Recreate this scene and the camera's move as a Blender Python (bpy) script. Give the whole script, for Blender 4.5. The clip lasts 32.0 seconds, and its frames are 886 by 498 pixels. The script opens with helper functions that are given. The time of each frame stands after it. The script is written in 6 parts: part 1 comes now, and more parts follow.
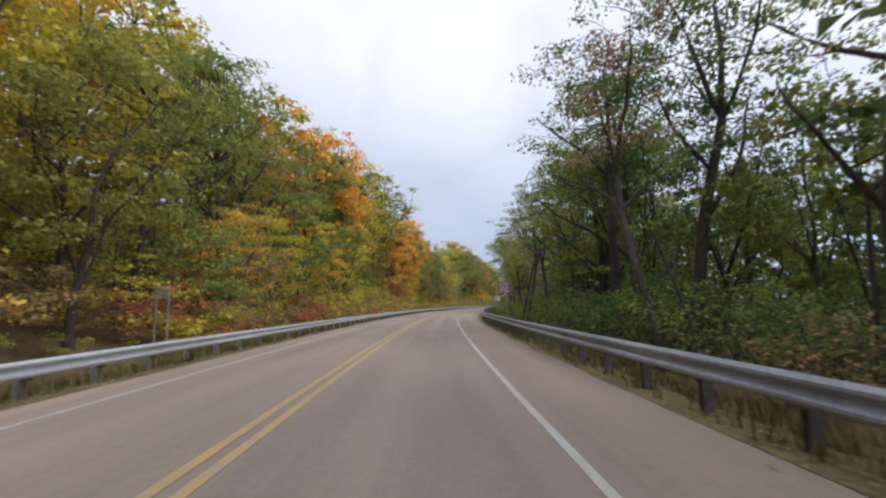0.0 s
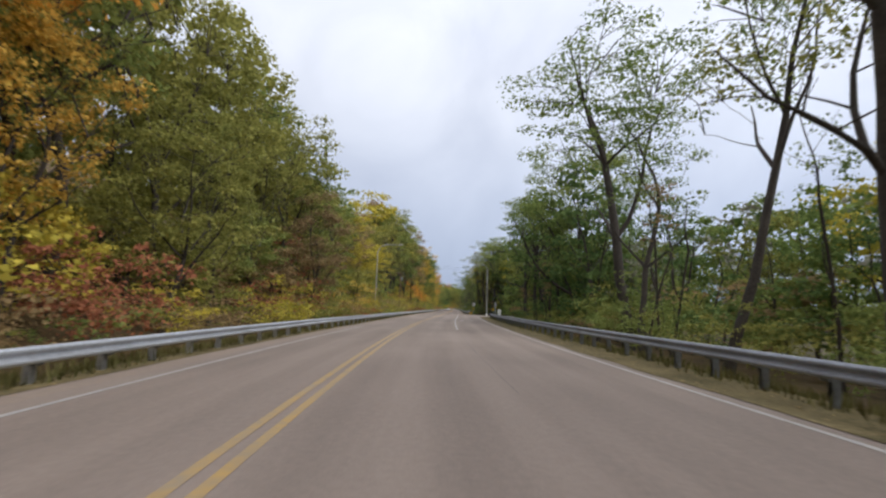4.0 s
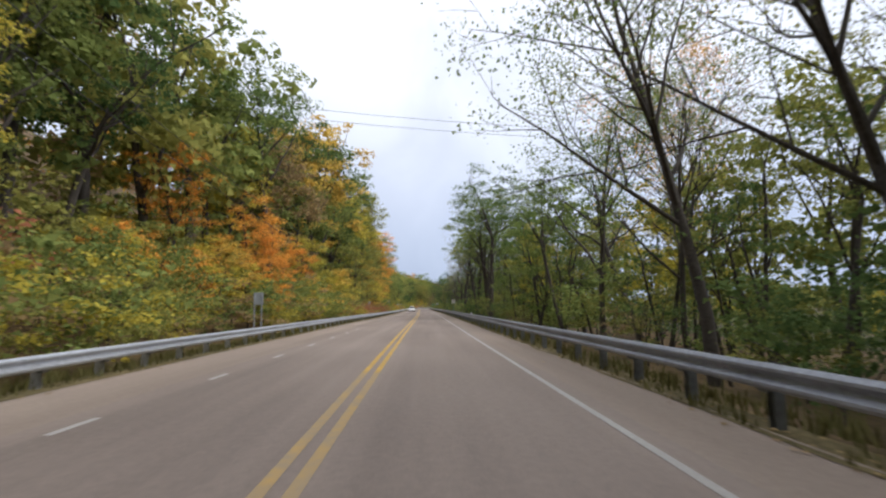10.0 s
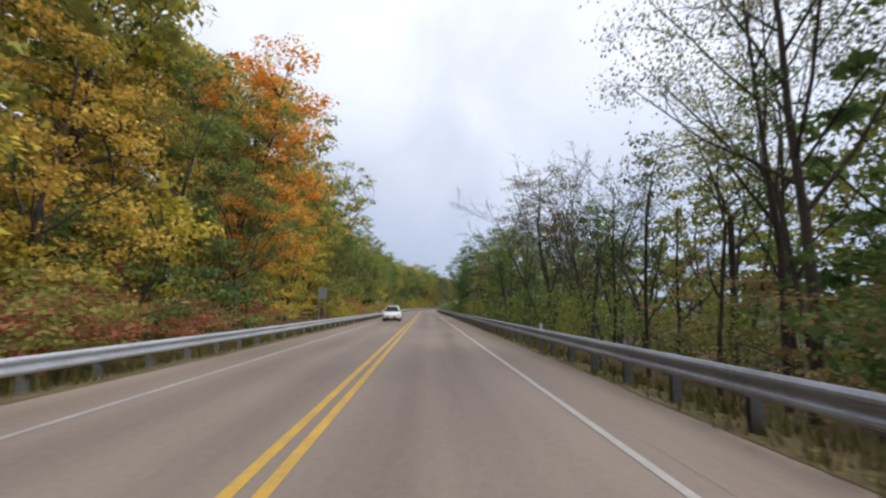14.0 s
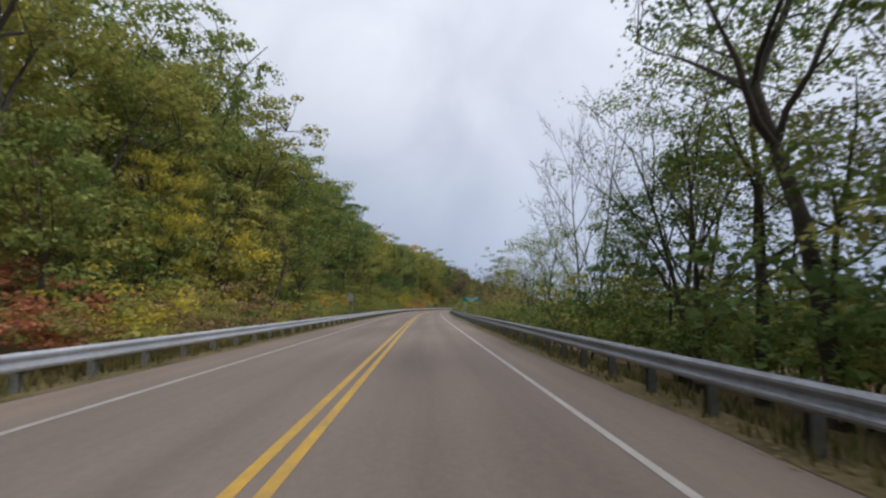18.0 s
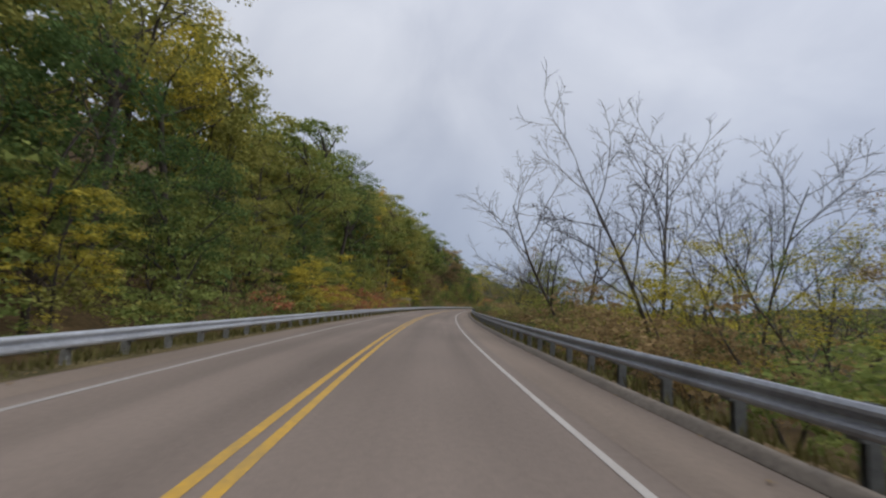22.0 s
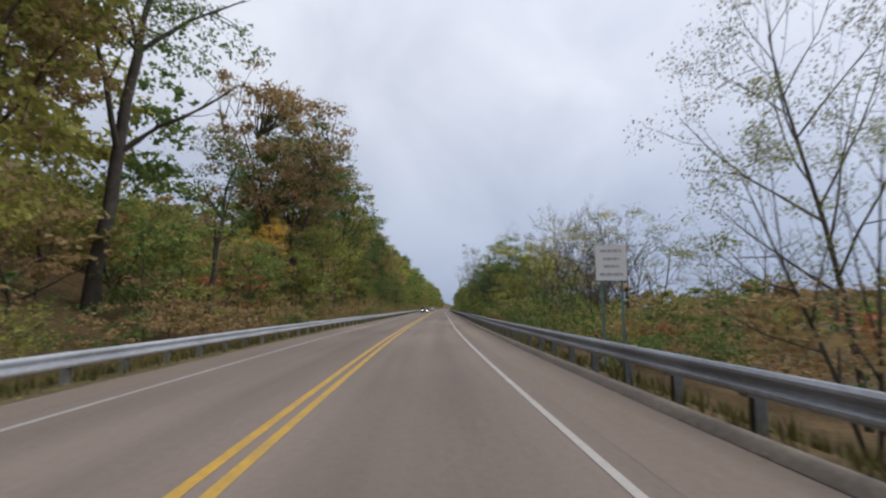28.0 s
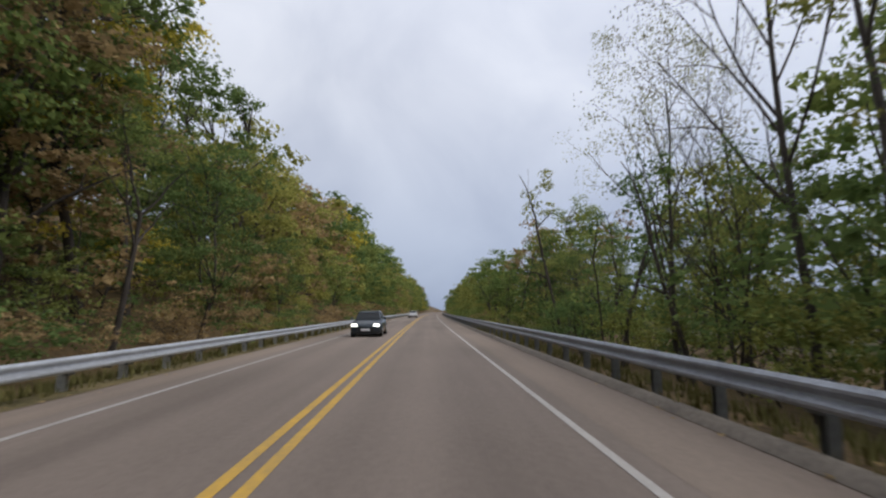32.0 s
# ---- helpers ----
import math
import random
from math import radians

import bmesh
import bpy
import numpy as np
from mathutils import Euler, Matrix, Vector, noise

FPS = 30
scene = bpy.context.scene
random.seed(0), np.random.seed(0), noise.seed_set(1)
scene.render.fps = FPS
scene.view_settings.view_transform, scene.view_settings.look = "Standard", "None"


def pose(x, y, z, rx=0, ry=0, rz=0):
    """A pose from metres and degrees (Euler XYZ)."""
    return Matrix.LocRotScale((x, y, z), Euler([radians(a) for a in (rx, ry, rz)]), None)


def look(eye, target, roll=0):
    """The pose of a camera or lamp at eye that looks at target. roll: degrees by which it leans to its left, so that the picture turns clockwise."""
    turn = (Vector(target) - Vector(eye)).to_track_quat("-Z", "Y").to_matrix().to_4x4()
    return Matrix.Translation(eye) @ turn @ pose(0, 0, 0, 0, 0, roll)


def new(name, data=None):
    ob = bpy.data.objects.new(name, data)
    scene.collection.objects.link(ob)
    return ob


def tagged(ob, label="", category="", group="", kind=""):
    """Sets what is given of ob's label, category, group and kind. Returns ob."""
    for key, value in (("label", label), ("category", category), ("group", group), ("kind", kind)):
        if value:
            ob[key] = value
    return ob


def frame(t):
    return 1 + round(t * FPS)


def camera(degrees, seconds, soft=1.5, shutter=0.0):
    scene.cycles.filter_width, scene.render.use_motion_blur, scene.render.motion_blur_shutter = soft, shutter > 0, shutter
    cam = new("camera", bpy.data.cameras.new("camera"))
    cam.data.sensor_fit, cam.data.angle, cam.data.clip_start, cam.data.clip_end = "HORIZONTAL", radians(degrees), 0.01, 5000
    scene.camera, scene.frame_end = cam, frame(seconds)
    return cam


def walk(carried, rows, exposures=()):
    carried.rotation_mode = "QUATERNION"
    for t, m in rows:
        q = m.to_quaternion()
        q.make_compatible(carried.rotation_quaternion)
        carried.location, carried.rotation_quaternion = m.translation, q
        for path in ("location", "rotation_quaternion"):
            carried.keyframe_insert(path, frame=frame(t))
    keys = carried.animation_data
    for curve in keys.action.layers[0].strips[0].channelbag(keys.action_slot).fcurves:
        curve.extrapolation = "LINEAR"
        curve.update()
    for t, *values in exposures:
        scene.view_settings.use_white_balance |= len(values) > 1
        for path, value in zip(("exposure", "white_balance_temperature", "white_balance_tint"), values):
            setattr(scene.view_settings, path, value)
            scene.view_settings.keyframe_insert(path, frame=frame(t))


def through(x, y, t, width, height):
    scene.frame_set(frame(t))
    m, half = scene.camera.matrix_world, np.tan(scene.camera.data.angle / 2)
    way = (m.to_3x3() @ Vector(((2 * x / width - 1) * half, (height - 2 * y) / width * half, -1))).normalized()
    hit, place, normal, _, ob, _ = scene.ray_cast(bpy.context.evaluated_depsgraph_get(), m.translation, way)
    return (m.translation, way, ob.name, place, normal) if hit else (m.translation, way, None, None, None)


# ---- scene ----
# ---------------------------------------------------------------- camera
cam = camera(84.34, 32.0, soft=2.3, shutter=0.1)
ROWS = [
    (0.0, 2.177, 0.000, -1.842, 6.48, -0.98),
    (0.5, 2.217, 12.775, -2.977, 6.37, -1.04),
    (1.0, 2.518, 25.569, -4.136, 6.55, -0.73),
    (1.5, 3.137, 38.374, -5.113, 6.60, -0.44),
    (2.0, 3.758, 51.195, -6.085, 6.78, -0.52),
    (2.5, 4.413, 64.031, -7.029, 7.24, 0.36),
    (5.0, 12.568, 127.977, -12.539, 6.55, 1.05),
    (5.5, 15.015, 140.709, -13.117, 6.70, 0.53),
    (6.0, 17.701, 153.419, -13.945, 6.85, 0.19),
    (6.5, 20.447, 166.092, -14.618, 6.85, -0.08),
    (7.0, 23.266, 178.670, -14.942, 6.86, -0.01),
    (7.5, 26.170, 191.150, -14.860, 6.91, -0.43),
    (8.0, 28.993, 203.568, -14.452, 6.96, -0.70),
    (8.5, 31.674, 215.934, -14.316, 6.62, -0.48),
    (9.0, 34.371, 228.211, -14.399, 6.66, -0.95),
    (9.5, 37.084, 240.398, -14.642, 6.74, -0.81),
    (10.0, 39.682, 252.523, -14.894, 6.68, -0.77),
    (10.5, 42.403, 264.533, -15.031, 6.81, -0.49),
    (11.0, 45.151, 276.449, -15.031, 6.71, -0.53),
    (11.5, 47.798, 288.303, -14.987, 6.69, -0.24),
    (12.0, 50.518, 300.058, -14.924, 6.67, -0.08),
    (12.5, 53.265, 311.764, -14.724, 6.60, -0.02),
    (13.0, 55.886, 323.495, -14.262, 6.65, 0.21),
    (13.5, 58.442, 335.233, -14.182, 6.64, 0.14),
    (14.0, 61.022, 346.959, -14.141, 6.76, 0.18),
    (14.5, 63.625, 358.673, -14.323, 6.52, 0.19),
    (16.5, 73.756, 405.526, -14.123, 6.50, 0.30),
    (17.0, 76.235, 417.239, -13.888, 6.67, 0.58),
    (17.5, 78.753, 428.939, -13.794, 6.47, 0.44),
    (18.0, 81.150, 440.659, -13.812, 6.65, 0.74),
    (18.5, 83.546, 452.408, -13.858, 6.31, 1.25),
    (19.0, 85.986, 464.212, -14.055, 6.65, 1.29),
    (19.5, 88.498, 476.065, -14.347, 6.56, 1.56),
    (20.0, 91.026, 487.981, -14.753, 6.80, 1.71),
    (20.5, 93.715, 499.929, -15.131, 6.48, 1.99),
    (21.0, 96.540, 511.911, -15.565, 6.56, 2.08),
    (21.5, 99.345, 523.959, -15.974, 6.34, 2.03),
    (22.0, 102.309, 536.028, -16.495, 6.41, 2.45),
    (22.5, 105.427, 548.118, -17.306, 6.62, 2.34),
    (23.0, 108.780, 560.210, -18.473, 6.74, 2.36),
    (23.5, 112.437, 572.286, -19.515, 6.75, 2.02),
    (24.0, 116.342, 584.354, -20.603, 6.78, 1.83),
    (24.5, 120.450, 596.427, -21.406, 6.87, 1.62),
    (25.0, 124.744, 608.505, -22.124, 6.91, 1.67),
    (25.5, 129.242, 620.523, -22.748, 6.86, 0.94),
    (27.5, 148.467, 667.638, -26.370, 7.10, 0.14),
    (28.0, 153.661, 679.138, -27.532, 6.78, -0.22),
    (28.5, 159.023, 690.518, -28.469, 7.04, -0.58),
    (29.0, 164.564, 701.769, -29.185, 6.98, -0.91),
    (29.5, 170.042, 713.016, -29.599, 6.63, -1.13),
    (30.0, 175.895, 724.034, -29.752, 6.95, -1.21),
    (30.5, 181.744, 735.016, -29.755, 6.91, -0.93),
    (31.0, 187.280, 746.115, -29.524, 6.87, -0.95),
    (31.5, 192.924, 757.110, -29.443, 7.11, -0.65),
    (32.0, 198.523, 768.081, -29.402, 7.15, -0.32),
]

walk(cam, [(t, pose(x, y, 1.5, 90 + pitch, 0, yaw) @ pose(0, 0, 0, 0, 0, roll)) for t, x, y, yaw, pitch, roll in ROWS],
     exposures=[(0, 0.1), (2, 0.1), (5, -0.04), (6, 0.02), (8, -0.12), (10, 0.24), (12, 0.15), (14, 0.1), (17, -0.12), (20, -0.4), (22, -0.5), (24, -0.5), (26, -0.42), (28, -0.25), (30, -0.45), (32, -0.3)])

# ---------------------------------------------------------------- world and sun
world = bpy.data.worlds.new("overcast")
scene.world = world
world.use_nodes = True
wn, wl = world.node_tree.nodes, world.node_tree.links
bg = wn["Background"]
sky = wn.new("ShaderNodeTexSky")
sky.sky_type, sky.sun_disc = "NISHITA", False
sky.sun_elevation, sky.sun_rotation, sky.dust_density = radians(50), radians(126), 2.0
SKY_MIX = 0.93
thin = wn.new("ShaderNodeMix")
thin.data_type, thin.blend_type = "RGBA", "MULTIPLY"
thin.inputs["Factor"].default_value = 1.0
thin.inputs["B"].default_value = (0.1, 0.1, 0.1, 1)
wl.new(sky.outputs[0], thin.inputs["A"])
clouds = wn.new("ShaderNodeTexNoise")
clouds.inputs["Scale"].default_value, clouds.inputs["Detail"].default_value, clouds.inputs["Distortion"].default_value = 3.2, 6.0, 0.4
cr = wn.new("ShaderNodeValToRGB")
cr.color_ramp.elements[0].position, cr.color_ramp.elements[0].color = 0.30, (0.60, 0.625, 0.705, 1)
cr.color_ramp.elements[1].position, cr.color_ramp.elements[1].color = 0.66, (0.80, 0.815, 0.87, 1)
wl.new(clouds.outputs["Fac"], cr.inputs[0])
# a covered sky: about three times brighter overhead than at the horizon, where it is bluer
wco, wsep = wn.new("ShaderNodeTexCoord"), wn.new("ShaderNodeSeparateXYZ")
wl.new(wco.outputs["Generated"], wsep.inputs[0])
rise = wn.new("ShaderNodeValToRGB")
rise.color_ramp.elements[0].position, rise.color_ramp.elements[0].color = 0.0, (0.30, 0.355, 0.46, 1)
rise.color_ramp.elements[1].position, rise.color_ramp.elements[1].color = 1.0, (1.0, 1.0, 1.0, 1)
mid_sky = rise.color_ramp.elements.new(0.42)
mid_sky.color = (0.650, 0.668, 0.700, 1)
wl.new(wsep.outputs["Z"], rise.inputs[0])
dome = wn.new("ShaderNodeMix")
dome.data_type, dome.blend_type = "RGBA", "MULTIPLY"
dome.inputs["Factor"].default_value = 1.0
wl.new(cr.outputs[0], dome.inputs["A"])
wl.new(rise.outputs[0], dome.inputs["B"])
towards, glow, lift = wn.new("ShaderNodeVectorMath"), wn.new("ShaderNodeMapRange"), wn.new("ShaderNodeVectorMath")
towards.operation, lift.operation = "DOT_PRODUCT", "SCALE"
towards.inputs[1].default_value = (0.70, -0.51, 0.50)
for k, v in zip(("From Min", "From Max", "To Min", "To Max"), (-0.4, 1.0, 0.94, 1.2)):
    glow.inputs[k].default_value = v
wl.new(wco.outputs["Generated"], towards.inputs[0])
wl.new(towards.outputs["Value"], glow.inputs["Value"])
wl.new(dome.outputs["Result"], lift.inputs[0])
wl.new(glow.outputs[0], lift.inputs["Scale"])
cover = wn.new("ShaderNodeMix")
cover.data_type = "RGBA"
cover.inputs["Factor"].default_value = SKY_MIX
wl.new(thin.outputs["Result"], cover.inputs["A"])
wl.new(lift.outputs[0], cover.inputs["B"])
wl.new(cover.outputs["Result"], bg.inputs["Color"])
bg.inputs["Strength"].default_value = 1.85
sun_data = bpy.data.lights.new("sun", "SUN")
sun_data.energy, sun_data.angle, sun_data.color = 1.5, radians(30), (1.0, 0.96, 0.9)
sun = new("sun", sun_data)
sun.matrix_world = look((0, 0, 100), (-55, 40, 20))

# ---------------------------------------------------------------- materials
def material(name, base, rough=0.8, metal=0.0, vary=0.25, scale=2.0, fine=25.0, bump=0.0, coat=None, island=0.0, spec=0.4):
    """A surface with large stains, fine grain and a change from piece to piece."""
    m = bpy.data.materials.new(name)
    m.use_nodes = True
    n, l = m.node_tree.nodes, m.node_tree.links
    p = n["Principled BSDF"]
    p.inputs["Roughness"].default_value, p.inputs["Metallic"].default_value = rough, metal
    p.inputs["Specular IOR Level"].default_value = spec
    co = n.new("ShaderNodeTexCoord")
    big, small = n.new("ShaderNodeTexNoise"), n.new("ShaderNodeTexNoise")
    for t, sc, de in ((big, scale, 5.0), (small, fine, 3.0)):
        t.inputs["Scale"].default_value, t.inputs["Detail"].default_value = sc, de
        l.new(co.outputs["Object"], t.inputs["Vector"])
    add = n.new("ShaderNodeMath")
    add.operation = "ADD"
    l.new(big.outputs["Fac"], add.inputs[0])
    l.new(small.outputs["Fac"], add.inputs[1])
    last = add
    if island:
        geo = n.new("ShaderNodeNewGeometry")
        k = n.new("ShaderNodeMath")
        k.operation = "MULTIPLY_ADD"
        k.inputs[1].default_value = island
        l.new(geo.outputs["Random Per Island"], k.inputs[0])
        l.new(add.outputs[0], k.inputs[2])
        last = k
    span = n.new("ShaderNodeMapRange")
    span.inputs["From Min"].default_value, span.inputs["From Max"].default_value = 0.65, 1.35 + island
    l.new(last.outputs[0], span.inputs["Value"])
    mix = n.new("ShaderNodeMix")
    mix.data_type = "RGBA"
    b = Vector(base)
    other = Vector(coat) if coat else b * (1 + vary)
    mix.inputs["A"].default_value = (*(b * (1 - vary)), 1)
    mix.inputs["B"].default_value = (*other, 1)
    l.new(span.outputs[0], mix.inputs["Factor"])
    l.new(mix.outputs["Result"], p.inputs["Base Color"])
    if bump:
        bp = n.new("ShaderNodeBump")
        bp.inputs["Strength"].default_value, bp.inputs["Distance"].default_value = bump, 0.02
        l.new(small.outputs["Fac"], bp.inputs["Height"])
        l.new(bp.outputs[0], p.inputs["Normal"])
    return m


def leaf_material(name, base, other, through=0.4):
    """Leaves: two colours mixed leaf by leaf, clump by clump and tree by tree; thin, so light passes."""
    m = bpy.data.materials.new(name)
    m.use_nodes = True
    n, l = m.node_tree.nodes, m.node_tree.links
    n.remove(n["Principled BSDF"])
    out = n["Material Output"]
    geo, info, co = n.new("ShaderNodeNewGeometry"), n.new("ShaderNodeObjectInfo"), n.new("ShaderNodeTexCoord")
    nz = n.new("ShaderNodeTexNoise")
    nz.inputs["Scale"].default_value, nz.inputs["Detail"].default_value = 0.55, 2.0
    l.new(co.outputs["Object"], nz.inputs["Vector"])
    wide = n.new("ShaderNodeTexNoise")
    wide.inputs["Scale"].default_value, wide.inputs["Detail"].default_value = 0.14, 2.0
    l.new(co.outputs["Object"], wide.inputs["Vector"])
    both, a, b = n.new("ShaderNodeMath"), n.new("ShaderNodeMath"), n.new("ShaderNodeMath")
    both.operation = a.operation = b.operation = "MULTIPLY_ADD"
    both.inputs[1].default_value, a.inputs[1].default_value, b.inputs[1].default_value = 0.9, 0.3, 0.4
    l.new(wide.outputs["Fac"], both.inputs[0])
    l.new(nz.outputs["Fac"], both.inputs[2])
    l.new(geo.outputs["Random Per Island"], a.inputs[0])
    l.new(both.outputs[0], a.inputs[2])
    l.new(info.outputs["Random"], b.inputs[0])
    l.new(a.outputs[0], b.inputs[2])
    span = n.new("ShaderNodeMapRange")
    span.inputs["From Min"].default_value, span.inputs["From Max"].default_value = 0.9, 1.75
    l.new(b.outputs[0], span.inputs["Value"])
    mix = n.new("ShaderNodeMix")
    mix.data_type = "RGBA"
    mix.inputs["A"].default_value, mix.inputs["B"].default_value = (*base, 1), (*other, 1)
    l.new(span.outputs[0], mix.inputs["Factor"])
    bright = n.new("ShaderNodeMapRange")
    bright.inputs["To Min"].default_value, bright.inputs["To Max"].default_value = 0.75, 1.25
    l.new(geo.outputs["Random Per Island"], bright.inputs["Value"])
    tone = n.new("ShaderNodeVectorMath")
    tone.operation = "SCALE"
    l.new(mix.outputs["Result"], tone.inputs[0])
    l.new(bright.outputs[0], tone.inputs["Scale"])
    d, t, s = n.new("ShaderNodeBsdfDiffuse"), n.new("ShaderNodeBsdfTranslucent"), n.new("ShaderNodeMixShader")
    s.inputs[0].default_value = through
    l.new(tone.outputs[0], d.inputs["Color"])
    l.new(tone.outputs[0], t.inputs["Color"])
    l.new(d.outputs[0], s.inputs[1])
    l.new(t.outputs[0], s.inputs[2])
    l.new(s.outputs[0], out.inputs["Surface"])
    return m


LEAF = {
    "green": leaf_material("leaf_green", (0.139, 0.207, 0.065), (0.297, 0.327, 0.099)),
    "deep": leaf_material("leaf_deep_green", (0.088, 0.149, 0.055), (0.179, 0.237, 0.079)),
    "olive": leaf_material("leaf_olive", (0.205, 0.225, 0.065), (0.390, 0.368, 0.105)),
    "yellow": leaf_material("leaf_yellow", (0.390, 0.355, 0.062), (0.640, 0.520, 0.095)),
    "gold": leaf_material("leaf_gold", (0.627, 0.392, 0.085), (0.739, 0.526, 0.120)),
    "orange": leaf_material("leaf_orange", (0.800, 0.336, 0.075), (0.800, 0.482, 0.100)),
    "rust": leaf_material("leaf_rust", (0.340, 0.128, 0.080), (0.500, 0.215, 0.115)),
    "brown": leaf_material("leaf_brown", (0.245, 0.175, 0.092), (0.430, 0.310, 0.155)),
    "grey": leaf_material("leaf_grey_green", (0.237, 0.237, 0.186), (0.396, 0.376, 0.273)),
}
def road_material(name, base, tracks=0.02):
    """Worn asphalt: streaks along the lanes, wheel tracks, patches and grain."""
    m = bpy.data.materials.new(name)
    m.use_nodes = True
    n, l = m.node_tree.nodes, m.node_tree.links
    p = n["Principled BSDF"]
    p.inputs["Roughness"].default_value, p.inputs["Specular IOR Level"].default_value = 0.9, 0.25
    uv, co = n.new("ShaderNodeUVMap"), n.new("ShaderNodeTexCoord")
    sep = n.new("ShaderNodeSeparateXYZ")
    l.new(uv.outputs[0], sep.inputs[0])
    total = None
    for sx, sy, detail, weight in ((1.1, 0.035, 4.0, 0.34), (0.22, 0.09, 5.0, 0.34), (9.0, 9.0, 3.0, 0.16), (30.0, 30.0, 2.0, 0.16)):
        mp, nz, k = n.new("ShaderNodeMapping"), n.new("ShaderNodeTexNoise"), n.new("ShaderNodeMath")
        mp.inputs["Scale"].default_value = (sx, sy, 1)
        nz.inputs["Scale"].default_value, nz.inputs["Detail"].default_value = 1.0, detail
        l.new(uv.outputs[0], mp.inputs["Vector"])
        l.new(mp.outputs[0], nz.inputs["Vector"])
        k.operation = "MULTIPLY_ADD"
        k.inputs[1].default_value = weight
        l.new(nz.outputs["Fac"], k.inputs[0])
        k.inputs[2].default_value = 0.0
        if total:
            l.new(total.outputs[0], k.inputs[2])
        total = k
    a, c, d = n.new("ShaderNodeMath"), n.new("ShaderNodeMath"), n.new("ShaderNodeMath")
    a.operation, c.operation, d.operation = "MULTIPLY_ADD", "COSINE", "MULTIPLY_ADD"
    a.inputs[1].default_value, a.inputs[2].default_value = 6.2832 / 1.74, -6.2832 * 0.92 / 1.74
    d.inputs[1].default_value = -tracks
    l.new(sep.outputs["X"], a.inputs[0])
    l.new(a.outputs[0], c.inputs[0])
    l.new(c.outputs[0], d.inputs[0])
    l.new(total.outputs[0], d.inputs[2])
    span, mix = n.new("ShaderNodeMapRange"), n.new("ShaderNodeMix")
    span.inputs["From Min"].default_value, span.inputs["From Max"].default_value = 0.37, 0.63
    l.new(d.outputs[0], span.inputs["Value"])
    mix.data_type = "RGBA"
    mix.inputs["A"].default_value = (*(Vector(base) * 0.74), 1)
    mix.inputs["B"].default_value = (*(Vector(base) * 1.26), 1)
    l.new(span.outputs[0], mix.inputs["Factor"])
    # the base colour grows darker along the way, between 300 and 460 m
    tone_along, dark = n.new("ShaderNodeMapRange"), n.new("ShaderNodeVectorMath")
    dark.operation = "SCALE"
    for k, v in zip(("From Min", "From Max", "To Min", "To Max"), (300.0, 460.0, 0.95, 0.76)):
        tone_along.inputs[k].default_value = v
    l.new(sep.outputs["Y"], tone_along.inputs["Value"])
    l.new(mix.outputs["Result"], dark.inputs[0])
    l.new(tone_along.outputs[0], dark.inputs["Scale"])
    l.new(dark.outputs[0], p.inputs["Base Color"])
    grain, bp = n.new("ShaderNodeTexNoise"), n.new("ShaderNodeBump")
    grain.inputs["Scale"].default_value = 40
    l.new(co.outputs["Object"], grain.inputs["Vector"])
    bp.inputs["Strength"].default_value, bp.inputs["Distance"].default_value = 0.2, 0.01
    l.new(grain.outputs["Fac"], bp.inputs["Height"])
    l.new(bp.outputs[0], p.inputs["Normal"])
    return m


ASPHALT = road_material("worn_asphalt", (0.256, 0.206, 0.174))
SHOULDER = road_material("shoulder_asphalt", (0.278, 0.220, 0.178), 0.0)
BARK = material("bark", (0.060, 0.050, 0.042), 0.95, vary=0.45, scale=1.5, fine=14, bump=0.6)
GRAVEL = material("gravel", (0.16, 0.125, 0.07), 0.95, vary=0.4, scale=0.9, fine=9, bump=0.6, coat=(0.30, 0.225, 0.125), spec=0.2)
VERGE = material("verge_grit_and_grass", (0.085, 0.080, 0.038), 0.97, vary=0.4, scale=0.7, fine=8, bump=0.6, coat=(0.225, 0.175, 0.09), spec=0.1)
WHITE = material("line_white", (0.47, 0.445, 0.415), 0.75, vary=0.05, scale=1.2, fine=14, coat=(0.34, 0.31, 0.285))
WHITE_FAINT = material("line_white_faint", (0.44, 0.42, 0.40), 0.8, vary=0.05, scale=1.0, fine=12, coat=(0.27, 0.245, 0.225))
YELLOW = material("line_yellow", (0.64, 0.37, 0.045), 0.75, vary=0.05, scale=1.3, fine=10, coat=(0.36, 0.24, 0.08))
YELLOW_WORN = material("line_yellow_worn", (0.47, 0.30, 0.10), 0.8, vary=0.05, scale=1.6, fine=7, coat=(0.29, 0.235, 0.17))
LAWN = material("lawn_green", (0.075, 0.115, 0.03), 0.95, vary=0.3, scale=0.5, fine=6, coat=(0.15, 0.165, 0.055), spec=0.1)
# dull steel of the right beams, darkened further for their shaded face
SHADED_STEEL = material("dull_galvanised_steel", (0.30, 0.315, 0.35), 0.45, 0.5, vary=0.35, scale=0.9, fine=16, bump=0.15)
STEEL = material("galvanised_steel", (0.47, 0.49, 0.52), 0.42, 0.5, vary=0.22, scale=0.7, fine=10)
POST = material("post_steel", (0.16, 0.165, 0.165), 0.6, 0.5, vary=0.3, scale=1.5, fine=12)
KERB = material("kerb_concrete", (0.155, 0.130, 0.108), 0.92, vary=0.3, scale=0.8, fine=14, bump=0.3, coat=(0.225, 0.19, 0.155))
# paler post steel: the lit road-side face is put into the colour
POST_LIT = material("post_pale_steel", (0.40, 0.40, 0.39), 0.6, 0.3, vary=0.3, scale=1.5, fine=12)
CONCRETE = material("concrete", (0.31, 0.285, 0.26), 0.9, vary=0.2, scale=0.6, fine=16, bump=0.2)
